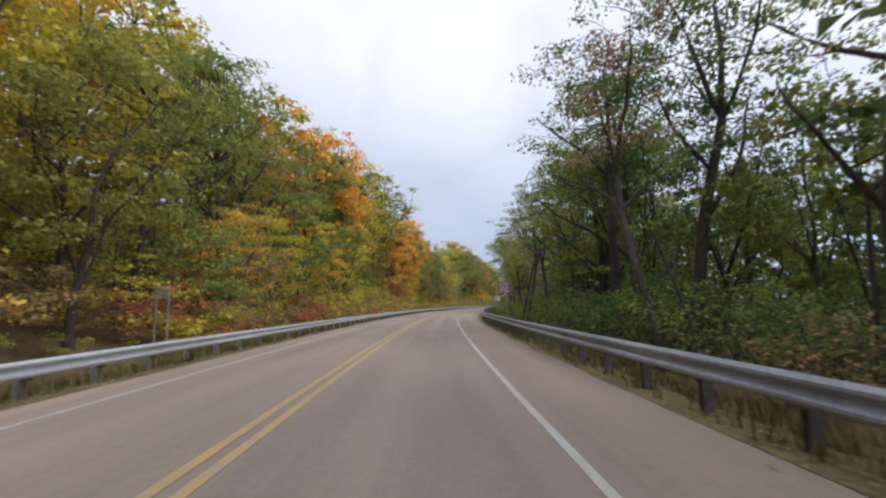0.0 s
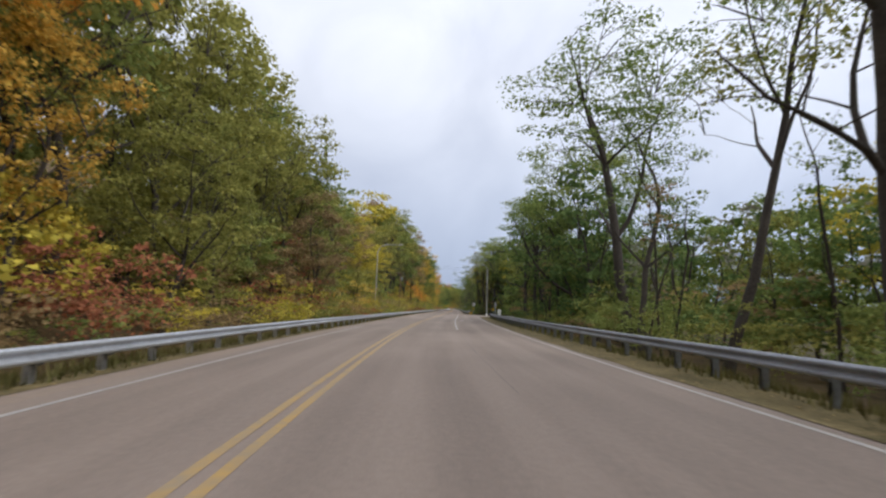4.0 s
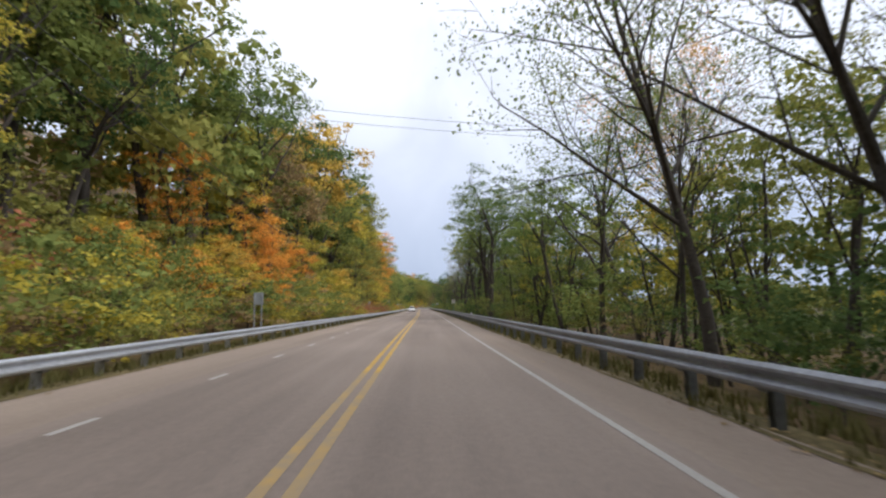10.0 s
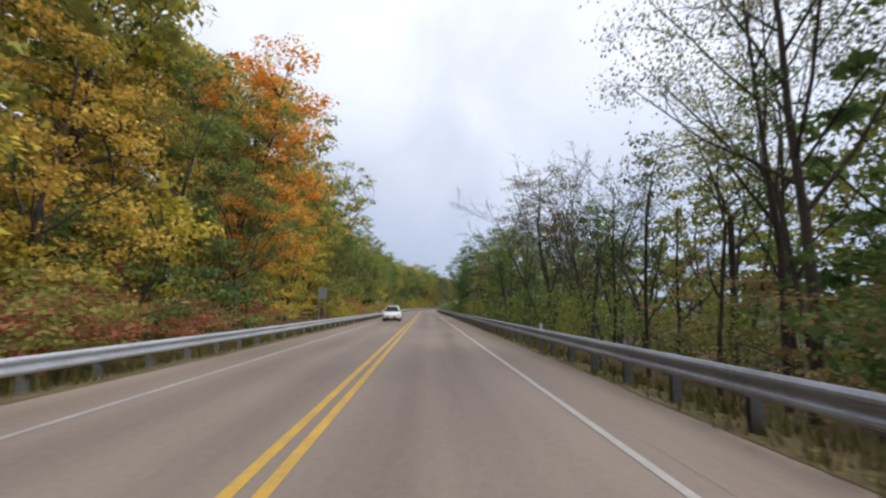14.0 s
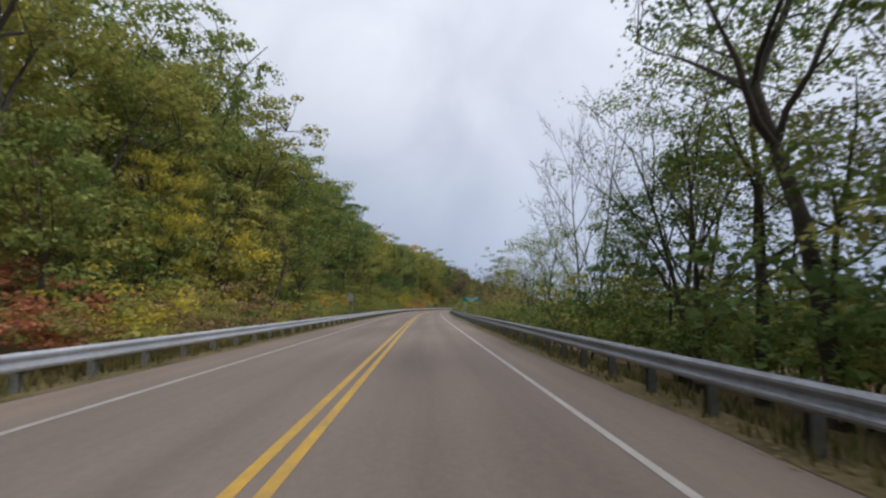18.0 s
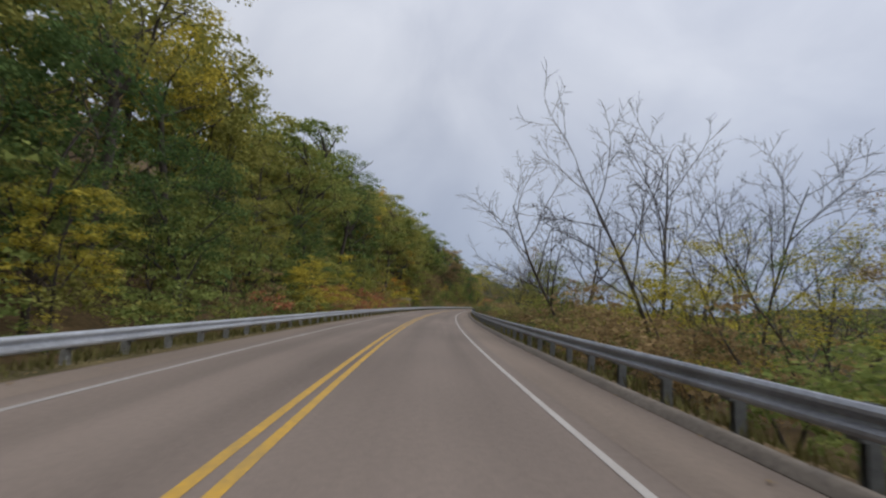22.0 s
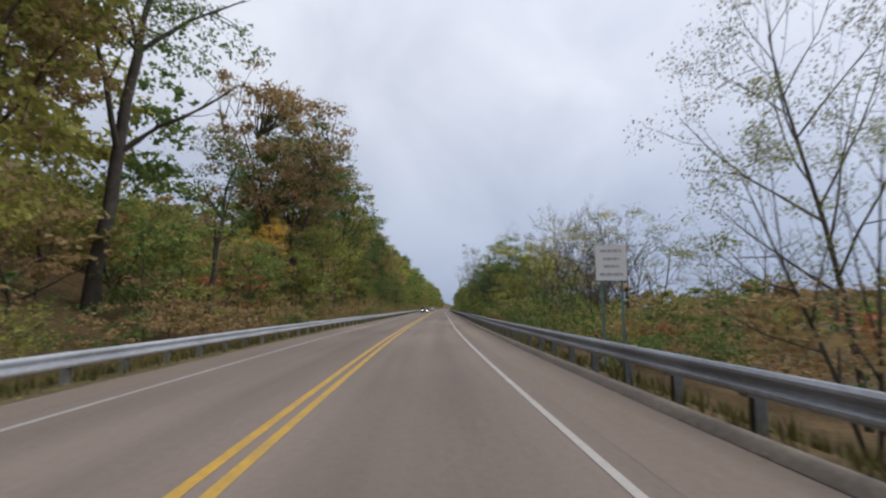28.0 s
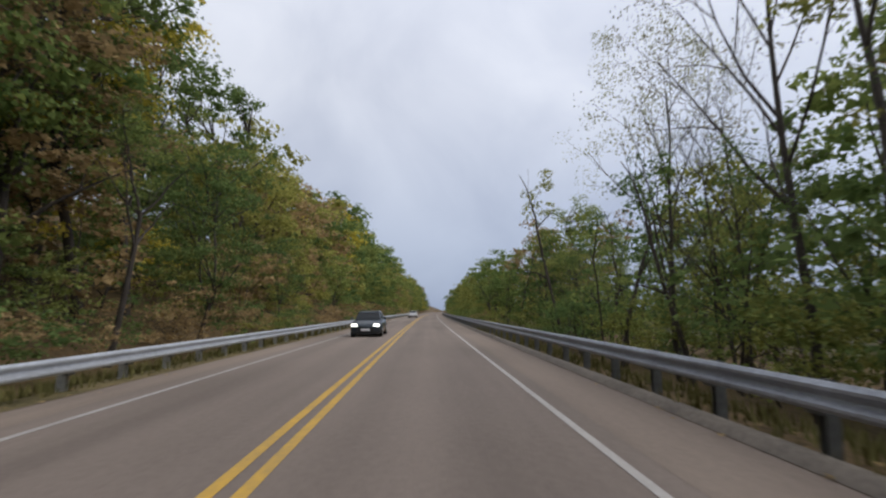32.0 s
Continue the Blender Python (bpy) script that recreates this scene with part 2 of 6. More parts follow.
SOIL = material("verge_soil", (0.080, 0.062, 0.034), 0.97, vary=0.5, scale=0.35, fine=4.5, bump=0.6, coat=(0.185, 0.125, 0.065), spec=0.1)
MEADOW = material("river_meadow", (0.050, 0.052, 0.026), 0.97, vary=0.5, scale=0.05, fine=0.8, bump=0.5, coat=(0.10, 0.082, 0.042), spec=0.1)
GRASS = material("grass", (0.105, 0.115, 0.035), 0.95, vary=0.4, scale=0.4, fine=4, coat=(0.21, 0.18, 0.07), island=0.6, spec=0.1)
HILL = material("far_woods", (0.050, 0.058, 0.032), 0.97, vary=0.4, scale=0.03, fine=0.25, coat=(0.115, 0.100, 0.050), spec=0.05)

# ---------------------------------------------------------------- the line of the road
BEND = [-1.378, -1.392, -0.955, -1.71, -1.748, -0.694, 0.189, 0.224, -0.279, 0.302, 0.062, -0.06, 0.291, -0.225, -0.455, -1.64, -1.191, -0.96, -1.421, -1.046, 0.124, -0.027, -0.195, -0.186, -0.179, -0.174, -0.171, -0.169]
S0, S1 = -40.0, 1040.0
_s = np.arange(S0, S1 + 0.5, 1.0)
_k = np.interp(_s, S0 + 40.0 * np.arange(len(BEND)), np.array(BEND) * 1e-3)
_h = np.concatenate([[0], np.cumsum((_k[1:] + _k[:-1]) / 2)])
_h -= _h[int(-S0)]
_m = (_h[1:] + _h[:-1]) / 2
_x = np.concatenate([[0], np.cumsum(-np.sin(_m))])
_y = np.concatenate([[0], np.cumsum(np.cos(_m))])
_x -= _x[int(-S0)]
_y -= _y[int(-S0)]


def heading(s):
    return float(np.interp(s, _s, _h))


def at(s, o, z=0.0):
    """The place s metres along the yellow line and o metres to its right."""
    h = heading(s)
    x, y = np.interp(s, _s, _x), np.interp(s, _s, _y)
    if s < S0:
        x, y = x - np.sin(h) * (s - S0), y + np.cos(h) * (s - S0)
    if s > S1:
        x, y = x - np.sin(h) * (s - S1), y + np.cos(h) * (s - S1)
    return Vector((x + np.cos(h) * o, y + np.sin(h) * o, z))


def ramp(s, *pairs):
    return float(np.interp(s, pairs[0::2], pairs[1::2]))


R_LINE, L_LINE = 3.58, -3.37
def rail_right(s): return ramp(s, -40, 5.7, 40, 5.75, 80, 7.7, 115, 8.9, 150, 9.1, 192, 9.1, 226, 6.72, 250, 5.25, 420, 5.25, 520, 5.5, 620, 5.7, 760, 5.6, 1040, 5.6)
def rail_left(s): return ramp(s, -40, -4.8, 150, -4.8, 230, -6.2, 300, -6.3, 370, -5.2, 1040, -5.1)
def pave_right(s): return ramp(s, -40, 5.6, 40, 5.6, 80, 6.9, 100, 7.7, 194, 7.7, 196, 7.7, 220, 7.6, 228, 5.7, 250, 5.25, 420, 5.25, 480, 5.1, 620, 5.25, 1040, 5.15)
def pave_left(s): return ramp(s, -40, -4.5, 150, -4.5, 230, -5.9, 300, -6.0, 370, -4.9, 1040, -4.8)


def bank(s, o):
    """Height of the land beside the road."""
    if o < 0:
        u = -o + rail_left(s) - 0.6
        if u <= 0:
            return -0.05
        z = -0.05 - 0.3 * min(u, 1.5) / 1.5
        v = u - 3.0
        if v > 0:
            rise = ramp(s, -40, 0.52, 60, 0.55, 130, 0.42, 220, 0.5, 300, 0.6, 420, 0.62, 700, 0.6, 800, 0.45, 1040, 0.42)
            z += rise * v * v / (v + 4.0) if v < 60 else rise * (56.2 + (v - 60) * 0.25)
        return z + 0.35 * noise.noise((s * 0.08, o * 0.12, 0)) * min(max(v, 0) / 4, 1)
    u = o - rail_right(s) - 0.5
    if u <= 0:
        return -0.05
    fall = 1.0 if s < 175 or s > 245 else (0.0 if 185 < s < 235 else (185 - s if s < 210 else s - 235) / 10)
    drop = ramp(s, -40, 1.2, 170, 1.0, 250, 1.0, 460, 1.5, 520, 2.6, 700, 2.2, 780, 1.2, 1040, 1.0)
    z = -0.05 - 0.03 * min(u, 6) - fall * drop * (1 - math.exp(-u / 5.0)) - 0.03 * max(u - 12, 0) * fall * (1 if u < 60 else 0)
    if u >= 60:
        z -= 0.03 * 48 * fall
    return z + 0.25 * noise.noise((s * 0.08, o * 0.12, 3)) * min(u / 3, 1)


# ---------------------------------------------------------------- mesh helpers
def mesh_of(name, verts, faces, *mats, smooth=False, index=None):
    me = bpy.data.meshes.new(name)
    me.from_pydata([tuple(v) for v in verts], [], faces)
    for m in mats:
        me.materials.append(m)
    if index is not None:
        me.polygons.foreach_set("material_index", index)
    if smooth:
        me.polygons.foreach_set("use_smooth", [True] * len(me.polygons))
    me.update()
    return me


def part(name, me, parent=None, label=""):
    ob = new(name, me)
    if parent is not None:
        ob.parent = parent
    return tagged(ob, label)


def part_bm(name, bm, mat, parent=None, label="", smooth=False):
    me = bpy.data.meshes.new(name)
    if smooth:
        for f in bm.faces:
            f.smooth = True
    bm.to_mesh(me)
    bm.free()
    me.materials.append(mat)
    return part(name, me, parent, label)


def thing(name, m, label, category, group=""):
    e = new(name)
    e.empty_display_size = 0.2
    e.matrix_world = m
    return tagged(e, label, category, group)


def box(bm, x0, x1, y0, y1, z0, z1, bevel=0.0, turn=None):
    g = bmesh.ops.create_cube(bm, size=1.0, matrix=Matrix.Translation(((x0 + x1) / 2, (y0 + y1) / 2, (z0 + z1) / 2)) @ Matrix.Diagonal((x1 - x0, y1 - y0, z1 - z0, 1)))
    if bevel:
        es = {e for v in g["verts"] for e in v.link_edges}
        bmesh.ops.bevel(bm, geom=list(es), offset=bevel, segments=2, affect="EDGES", profile=0.5)
    return bm


def rod(bm, p0, p1, r0, r1=None, n=10):
    p0, p1 = Vector(p0), Vector(p1)
    d = p1 - p0
    m = Matrix.Translation((p0 + p1) / 2) @ d.to_track_quat("Z", "Y").to_matrix().to_4x4()
    bmesh.ops.create_cone(bm, cap_ends=True, segments=n, radius1=r0, radius2=r0 if r1 is None else r1, depth=d.length, matrix=m)
    return bm


def strip(name, s0, s1, left, right, z, mat, step=4.0, thick=0.0, kind="structure"):
    """A ribbon along the road between two offsets."""
    n = max(2, int(round((s1 - s0) / step)) + 1)
    vs, fs = [], []
    for i in range(n):
        s = s0 + (s1 - s0) * i / (n - 1)
        a = left(s) if callable(left) else left
        b = right(s) if callable(right) else right
        vs += [at(s, a, z), at(s, b, z)]
        if thick:
            vs += [at(s, b, z - thick), at(s, a, z - thick)]
    w = 4 if thick else 2
    for i in range(n - 1):
        q = i * w
        fs.append((q, q + 1, q + w + 1, q + w))
        if thick:
            fs += [(q + 1, q + 2, q + w + 2, q + w + 1), (q + 2, q + 3, q + w + 3, q + w + 2), (q + 3, q, q + w, q + w + 3)]
    if thick:
        fs += [(0, 3, 2, 1), (len(vs) - 4, len(vs) - 3, len(vs) - 2, len(vs) - 1)]
    me = mesh_of(name, vs, fs, mat)
    across = []
    for i in range(n):
        s = s0 + (s1 - s0) * i / (n - 1)
        a = left(s) if callable(left) else left
        b = right(s) if callable(right) else right
        across += [(a, s), (b, s)] + ([(b, s), (a, s)] if thick else [])
    layer = me.uv_layers.new(name="UVMap")
    for k, lp in enumerate(me.loops):
        layer.data[k].uv = across[lp.vertex_index]
    return me


# ---------------------------------------------------------------- ground, road and lines
def build_ground():
    ss = [-2500, -600, -200] + list(np.arange(-120, 1121, 5.0)) + [1300, 1800, 4000]
    os_ = [-3000, -400, -150, -110, -85, -70, -60, -50, -42, -35, -29, -24, -20, -17, -14.5, -12.5, -11, -9.8, -8.8, -7.8, -7, -6.2, -5.4, 0,
           5.6, 6.2, 7, 8, 9, 10, 11, 12.5, 14, 16, 19, 23, 28, 35, 45, 60, 80, 110, 180, 400, 3000]
    mean = radians(-15)
    vs, fs = [], []
    for s in ss:
        for o in os_:
            c = max(-110, min(110, o))
            p = at(s, c, bank(max(-40, min(1040, s)), c))
            p += Vector((math.cos(mean), math.sin(mean), 0)) * (o - c)
            if o <= -400:
                p.z = 30
            if o >= 400:
                p.z = -6
            vs.append(p)
    w = len(os_)
    for i in range(len(ss) - 1):
        for j in range(w - 1):
            q = i * w + j
            fs.append((q, q + 1, q + w + 1, q + w))
    flat = [1 if os_[k % (w - 1)] >= 28 else 0 for k in range(len(fs))]
    ob = part("ground", mesh_of("ground", vs, fs, SOIL, MEADOW, smooth=True, index=flat))
    return tagged(ob, "leaf-littered soil and verge rising into a wooded hillside", "ground", kind="structure")


ground = build_ground()
road = tagged(part("road", strip("road", -120, 1200, pave_left, pave_right, 0.0, ASPHALT, 4, 0.12)),
              "worn pale grey asphalt of a two-lane highway", "road", kind="structure")


def line_piece(name, s0, s1, o0, o1, mat, label, z=0.006, kind="structure"):
    ob = part(name, strip(name, s0, s1, o0, o1, z, mat, 4.0 if s1 - s0 > 8 else 1.0))
    return tagged(ob, label, "road marking", kind=kind)


for a, b, mat in ((-120, 268, YELLOW_WORN), (268, 1200, YELLOW)):
    for o in (-0.21, 0.075):
        line_piece("yellow_line", a, b, o, o + 0.135, mat, "worn solid yellow centre line on the asphalt")
line_piece("edge_line", -120, 52, R_LINE - 0.055, R_LINE + 0.055, WHITE, "solid white edge line beside the shoulder")
line_piece("edge_line", 52, 196, lambda s: ramp(s, 52, R_LINE, 100, 7.2, 200, 7.25) - 0.06, lambda s: ramp(s, 52, R_LINE, 100, 7.2, 200, 7.25) + 0.06, WHITE,
           "solid white edge line round the turn lane")
line_piece("lane_line", 138, 196, R_LINE - 0.07, R_LINE + 0.07, WHITE, "solid white line beside the turn lane")
line_piece("edge_line", 222, 1200, R_LINE - 0.055, R_LINE + 0.055, WHITE, "solid white edge line beside the shoulder")
line_piece("edge_line", -120, 140, L_LINE - 0.06, L_LINE + 0.06, WHITE_FAINT, "solid white edge line beside the far shoulder")
line_piece("edge_line", 300, 1200, lambda s: ramp(s, 300, -4.9, 345, L_LINE, 1200, L_LINE) - 0.06, lambda s: ramp(s, 300, -4.9, 345, L_LINE, 1200, L_LINE) + 0.06, WHITE_FAINT,
           "solid white edge line beside the far shoulder")
for i in range(26):
    line_piece("dash", 176 + 4.57 * i, 176.95 + 4.57 * i, L_LINE - 0.06, L_LINE + 0.06, WHITE, "short white dash of a dotted lane line")
part("far_shoulder", strip("far_shoulder", -120, 1200, pave_left, L_LINE - 0.5, 0.003, SHOULDER))
tagged(bpy.data.objects["far_shoulder"], "paler tan shoulder along the far side", "shoulder", kind="structure")
tagged(part("shoulder", strip("shoulder", -120, 48, R_LINE + 0.35, pave_right, 0.003, SHOULDER)), "pale tan paved shoulder", "shoulder", kind="structure")
tagged(part("shoulder", strip("shoulder", 240, 1200, R_LINE + 0.35, pave_right, 0.003, SHOULDER)), "pale tan paved shoulder", "shoulder", kind="structure")


def verge(name, s0, s1, a, b, za, zb, label, mat=GRAVEL):
    n = int((s1 - s0) / 2)
    vs, fs = [], []
    for i in range(n + 1):
        s = s0 + (s1 - s0) * i / n
        w = 0.18 * noise.noise((s * 0.35, 7, 0))
        vs += [at(s, a(s) + w, za), at(s, b(s), zb)]
    fs = [(2 * i, 2 * i + 1, 2 * i + 3, 2 * i + 2) for i in range(n)]
    return tagged(part(name, mesh_of(name, vs, fs, mat)), label, "gravel", kind="structure")


verge("gravel_edge", -120, 194, lambda s: pave_right(s) - 0.15, lambda s: rail_right(s) + 0.5, 0.012, -0.03, "leaf-strewn grit and grass under the guardrail", VERGE)
verge("gravel_edge", 225, 492, lambda s: pave_right(s) - 0.15, lambda s: rail_right(s) + 0.5, 0.012, -0.03, "leaf-strewn grit and grass under the guardrail", VERGE)
verge("gravel_edge", -120, 1200, lambda s: rail_left(s) - 0.5, lambda s: pave_left(s) + 0.1, -0.03, 0.012, "thin dry grass and grit under the far guardrail", VERGE)


def kerb():
    prof = ((0.0, 0.0), (0.08, 0.08), (0.15, 0.105), (0.27, 0.10), (0.33, -0.05))
    vs, fs = [], []
    ss = np.arange(487, 1100, 3.0)
    for s in ss:
        o = pave_right(s) + 0.02
        up = ramp(s, 487, 0.05, 502, 1.0)
        vs += [at(s, o + a, z * (up if z > 0 else 1) + 0.004) for a, z in prof]
    w = len(prof)
    for i in range(len(ss) - 1):
        fs += [(i * w + j, i * w + j + 1, (i + 1) * w + j + 1, (i + 1) * w + j) for j in range(w - 1)]
    return tagged(part("kerb", mesh_of("kerb", vs, fs, KERB, smooth=True)), "low rolled concrete kerb at the edge of the shoulder", "kerb", kind="structure")


kerb()


def side_road():
    vs, fs = [], []
    rows = ((7.4, 195.0, 224.0), (8.6, 197.5, 219.5), (10.5, 199.5, 217.8), (14, 201, 217.2), (22, 202, 216.5), (40, 203, 215), (80, 204, 214))
    for o, a, b in rows:
        vs += [at(a, o, 0.002), at((a + b) / 2, o, 0.002), at(b, o, 0.002)]
    for i in range(len(rows) - 1):
        for j in range(2):
            fs.append((i * 3 + j + 1, i * 3 + j, i * 3 + j + 3, i * 3 + j + 4))
    return tagged(part("side_road", mesh_of("side_road", vs, fs, ASPHALT)), "asphalt side road opening into the woods", "road", kind="structure")


side_road()


def lawn(name, rows, label):
    """A grassed corner: rows of s, and the offsets between which it lies."""
    vs, fs = [], []
    for s, a, c in rows:
        vs += [at(s, a + (c - a) * k / 6, max(-0.03, bank(s, a + (c - a) * k / 6) + 0.03)) for k in range(7)]
    for i in range(len(rows) - 1):
        fs += [(i * 7 + k, i * 7 + k + 1, i * 7 + k + 8, i * 7 + k + 7) for k in range(6)]
    return tagged(part(name, mesh_of(name, vs, fs, LAWN)), label, "grass", kind="structure")


lawn("lawn", [(178, 8.2, 26), (184, 8.1, 28), (190, 8.0, 30), (195, 8.2, 32), (198, 9.8, 34), (200.5, 14, 36)], "mown green grass in the corner of the junction")
lawn("lawn", [(217.6, 10.6, 34), (219, 8.9, 34), (222, 8.2, 30), (225, 8.4, 24), (228, 8.8, 20)], "mown green grass beside the street lamp")

# ---------------------------------------------------------------- guardrails
PROF = ((0.0, 0.155), (0.045, 0.150), (0.075, 0.110), (0.075, 0.075), (0.015, 0.030), (0.0, 0.0), (0.015, -0.030), (0.075, -0.075), (0.075, -0.110), (0.045, -0.150), (0.0, -0.155))


def post_mesh():
    """A steel I-section post with its spacer block."""
    bm = bmesh.new()
    box(bm, -0.075, 0.075, -0.055, -0.045, -0.6, 0.70)
    box(bm, -0.075, 0.075, 0.045, 0.055, -0.6, 0.70)
    box(bm, -0.006, 0.006, -0.045, 0.045, -0.6, 0.70)
    me = bpy.data.meshes.new("post")
    bm.to_mesh(me)
    bm.free()
    me.materials.append(POST)
    return me


def block_mesh():
    bm = bmesh.new()
    box(bm, -0.05, 0.05, -0.09, 0.09, 0.36, 0.70)
    me = bpy.data.meshes.new("spacer")
    bm.to_mesh(me)
    bm.free()
    me.materials.append(POST)
    return me


POST_ME, BLOCK_ME = post_mesh(), block_mesh()
# posts of the left rail take the lighter, lit tone
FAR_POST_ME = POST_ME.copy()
FAR_POST_ME.materials[0] = POST_LIT


def guardrail(s0, s1, off, side, height, label):
    """side +1: on the right of the road, its face to the left."""
    g = thing("guardrail", Matrix.Identity(4), label, "guardrail", "guardrails along the highway")
    vs, fs = [], []
    n = int(round((s1 - s0) / 1.905))
    for i in range(n + 1):
        s = s0 + (s1 - s0) * i / n
        zz = height - 0.155 + 0.012 * noise.noise((s * 0.05, side * 9, 0))
        oo = off(s) + 0.02 * noise.noise((s * 0.08, side * 5, 2))
        vs += [at(s, oo - side * a, zz + b) for a, b in PROF]
        vs += [at(s, oo - side * (a - 0.006), zz + b) for a, b in PROF]
    w, k = 2 * len(PROF), len(PROF)
    for i in range(n):
        for j in range(k - 1):
            a, b = i * w + j, (i + 1) * w + j
            fs += [(a, a + 1, b + 1, b), (a + k, b + k, b + k + 1, a + k + 1)]
        a, b = i * w, (i + 1) * w
        fs += [(a, b, b + k, a + k), (a + k - 1, a + w - 1, b + w - 1, b + k - 1)]
    # the right beam's shade is set in its base colour, the left stays pale
    part("beam", mesh_of("beam", vs, fs, SHADED_STEEL if side > 0 else STEEL), g, "ribbed galvanised steel beam")
    for i in range(n):
        s = s0 + (s1 - s0) * (i + 0.5) / n
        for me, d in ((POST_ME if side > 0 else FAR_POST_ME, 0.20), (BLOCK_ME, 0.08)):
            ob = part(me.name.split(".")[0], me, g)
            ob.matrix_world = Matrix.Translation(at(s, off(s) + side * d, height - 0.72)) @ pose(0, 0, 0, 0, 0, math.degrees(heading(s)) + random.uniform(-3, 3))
    return g


RH, LH = 0.79, 0.66
guardrail(-36, 186.6, rail_right, 1, RH, "galvanised steel guardrail on steel posts beside the turn lane")
for a, b in ((227.2, 480), (480, 731), (731, 982)):
    guardrail(a, b, rail_right, 1, RH, "dull galvanised steel guardrail on steel posts along the shoulder")
for a, b in ((-36, 218), (218, 472), (472, 726), (726, 980)):
    guardrail(a, b, rail_left, -1, LH, "pale galvanised steel guardrail below the wooded hillside")


# ---------------------------------------------------------------- trees
def tube(vs, fs, pts, radii, n=6):
    b = len(vs)
    for i, (p, r) in enumerate(zip(pts, radii)):
        d = (pts[min(i + 1, len(pts) - 1)] - pts[max(i - 1, 0)]).normalized()
        u = d.orthogonal().normalized()
        v = d.cross(u)
        vs += [p + (u * math.cos(6.2832 * k / n) + v * math.sin(6.2832 * k / n)) * r for k in range(n)]
    for i in range(len(pts) - 1):
        for k in range(n):
            q, w = b + i * n + k, b + i * n + (k + 1) % n
            fs += [(q, w, w + n), (q, w + n, q + n)]


def wander(rng, p, d, length, steps, up=0.15, jit=0.22):
    pts = [p.copy()]
    for _ in range(steps):
        d = (d + Vector((rng.uniform(-jit, jit), rng.uniform(-jit, jit), rng.uniform(-jit, jit) + up))).normalized()
        pts.append(pts[-1] + d * (length / steps))
    return pts, d


def clump_arrays(seed, centres, radii, per, leaf, core, flat):
    """Leaves in flattened sprays: small ones over the top and sides of each, a few broad ones inside."""
    r = np.random.RandomState(seed)
    centres, radii = np.asarray(centres), np.asarray(radii)
    squash = np.array((1, 1, flat))
    n = len(centres) * per
    own = r.choice(len(centres), n, p=radii ** 2 / (radii ** 2).sum())
    d = r.normal(size=(n, 3))
    d /= np.linalg.norm(d, axis=1)[:, None]
    d[:, 2] = np.abs(d[:, 2]) * np.where(r.rand(n) < 0.68, 1, -1)
    c = centres[own] + d * squash * (radii[own] * (0.5 + 0.62 * r.rand(n) ** 0.7))[:, None]
    nrm = d * np.array((1, 1, 1.3)) + np.array((0, 0, 0.45)) + r.normal(size=(n, 3)) * 0.6
    size = leaf * r.uniform(0.55, 1.3, (n, 1))
    if core:
        m = len(centres) * core
        own2 = np.repeat(np.arange(len(centres)), core)
        c = np.concatenate([c, centres[own2] + r.uniform(-0.42, 0.42, (m, 3)) * squash * radii[own2][:, None]])
        nrm = np.concatenate([nrm, r.normal(size=(m, 3)) * np.array((0.8, 0.8, 1.0))])
        size = np.concatenate([size, np.minimum(radii[own2][:, None] * 0.7, leaf * 1.8) * r.uniform(0.7, 1.1, (m, 1))])
    c[:, 2] = np.maximum(c[:, 2], 0.12)
    nrm /= np.linalg.norm(nrm, axis=1)[:, None]
    a = np.cross(nrm, r.normal(size=nrm.shape))
    a /= np.linalg.norm(a, axis=1)[:, None]
    b = np.cross(nrm, a)
    tri = np.stack([c - a * size * 0.55 + b * size * 0.3, c + a * size * 0.55 + b * size * 0.3, c - b * size * 0.62], 1).reshape(-1, 3)
    return tri, np.arange(len(tri)).reshape(-1, 3)


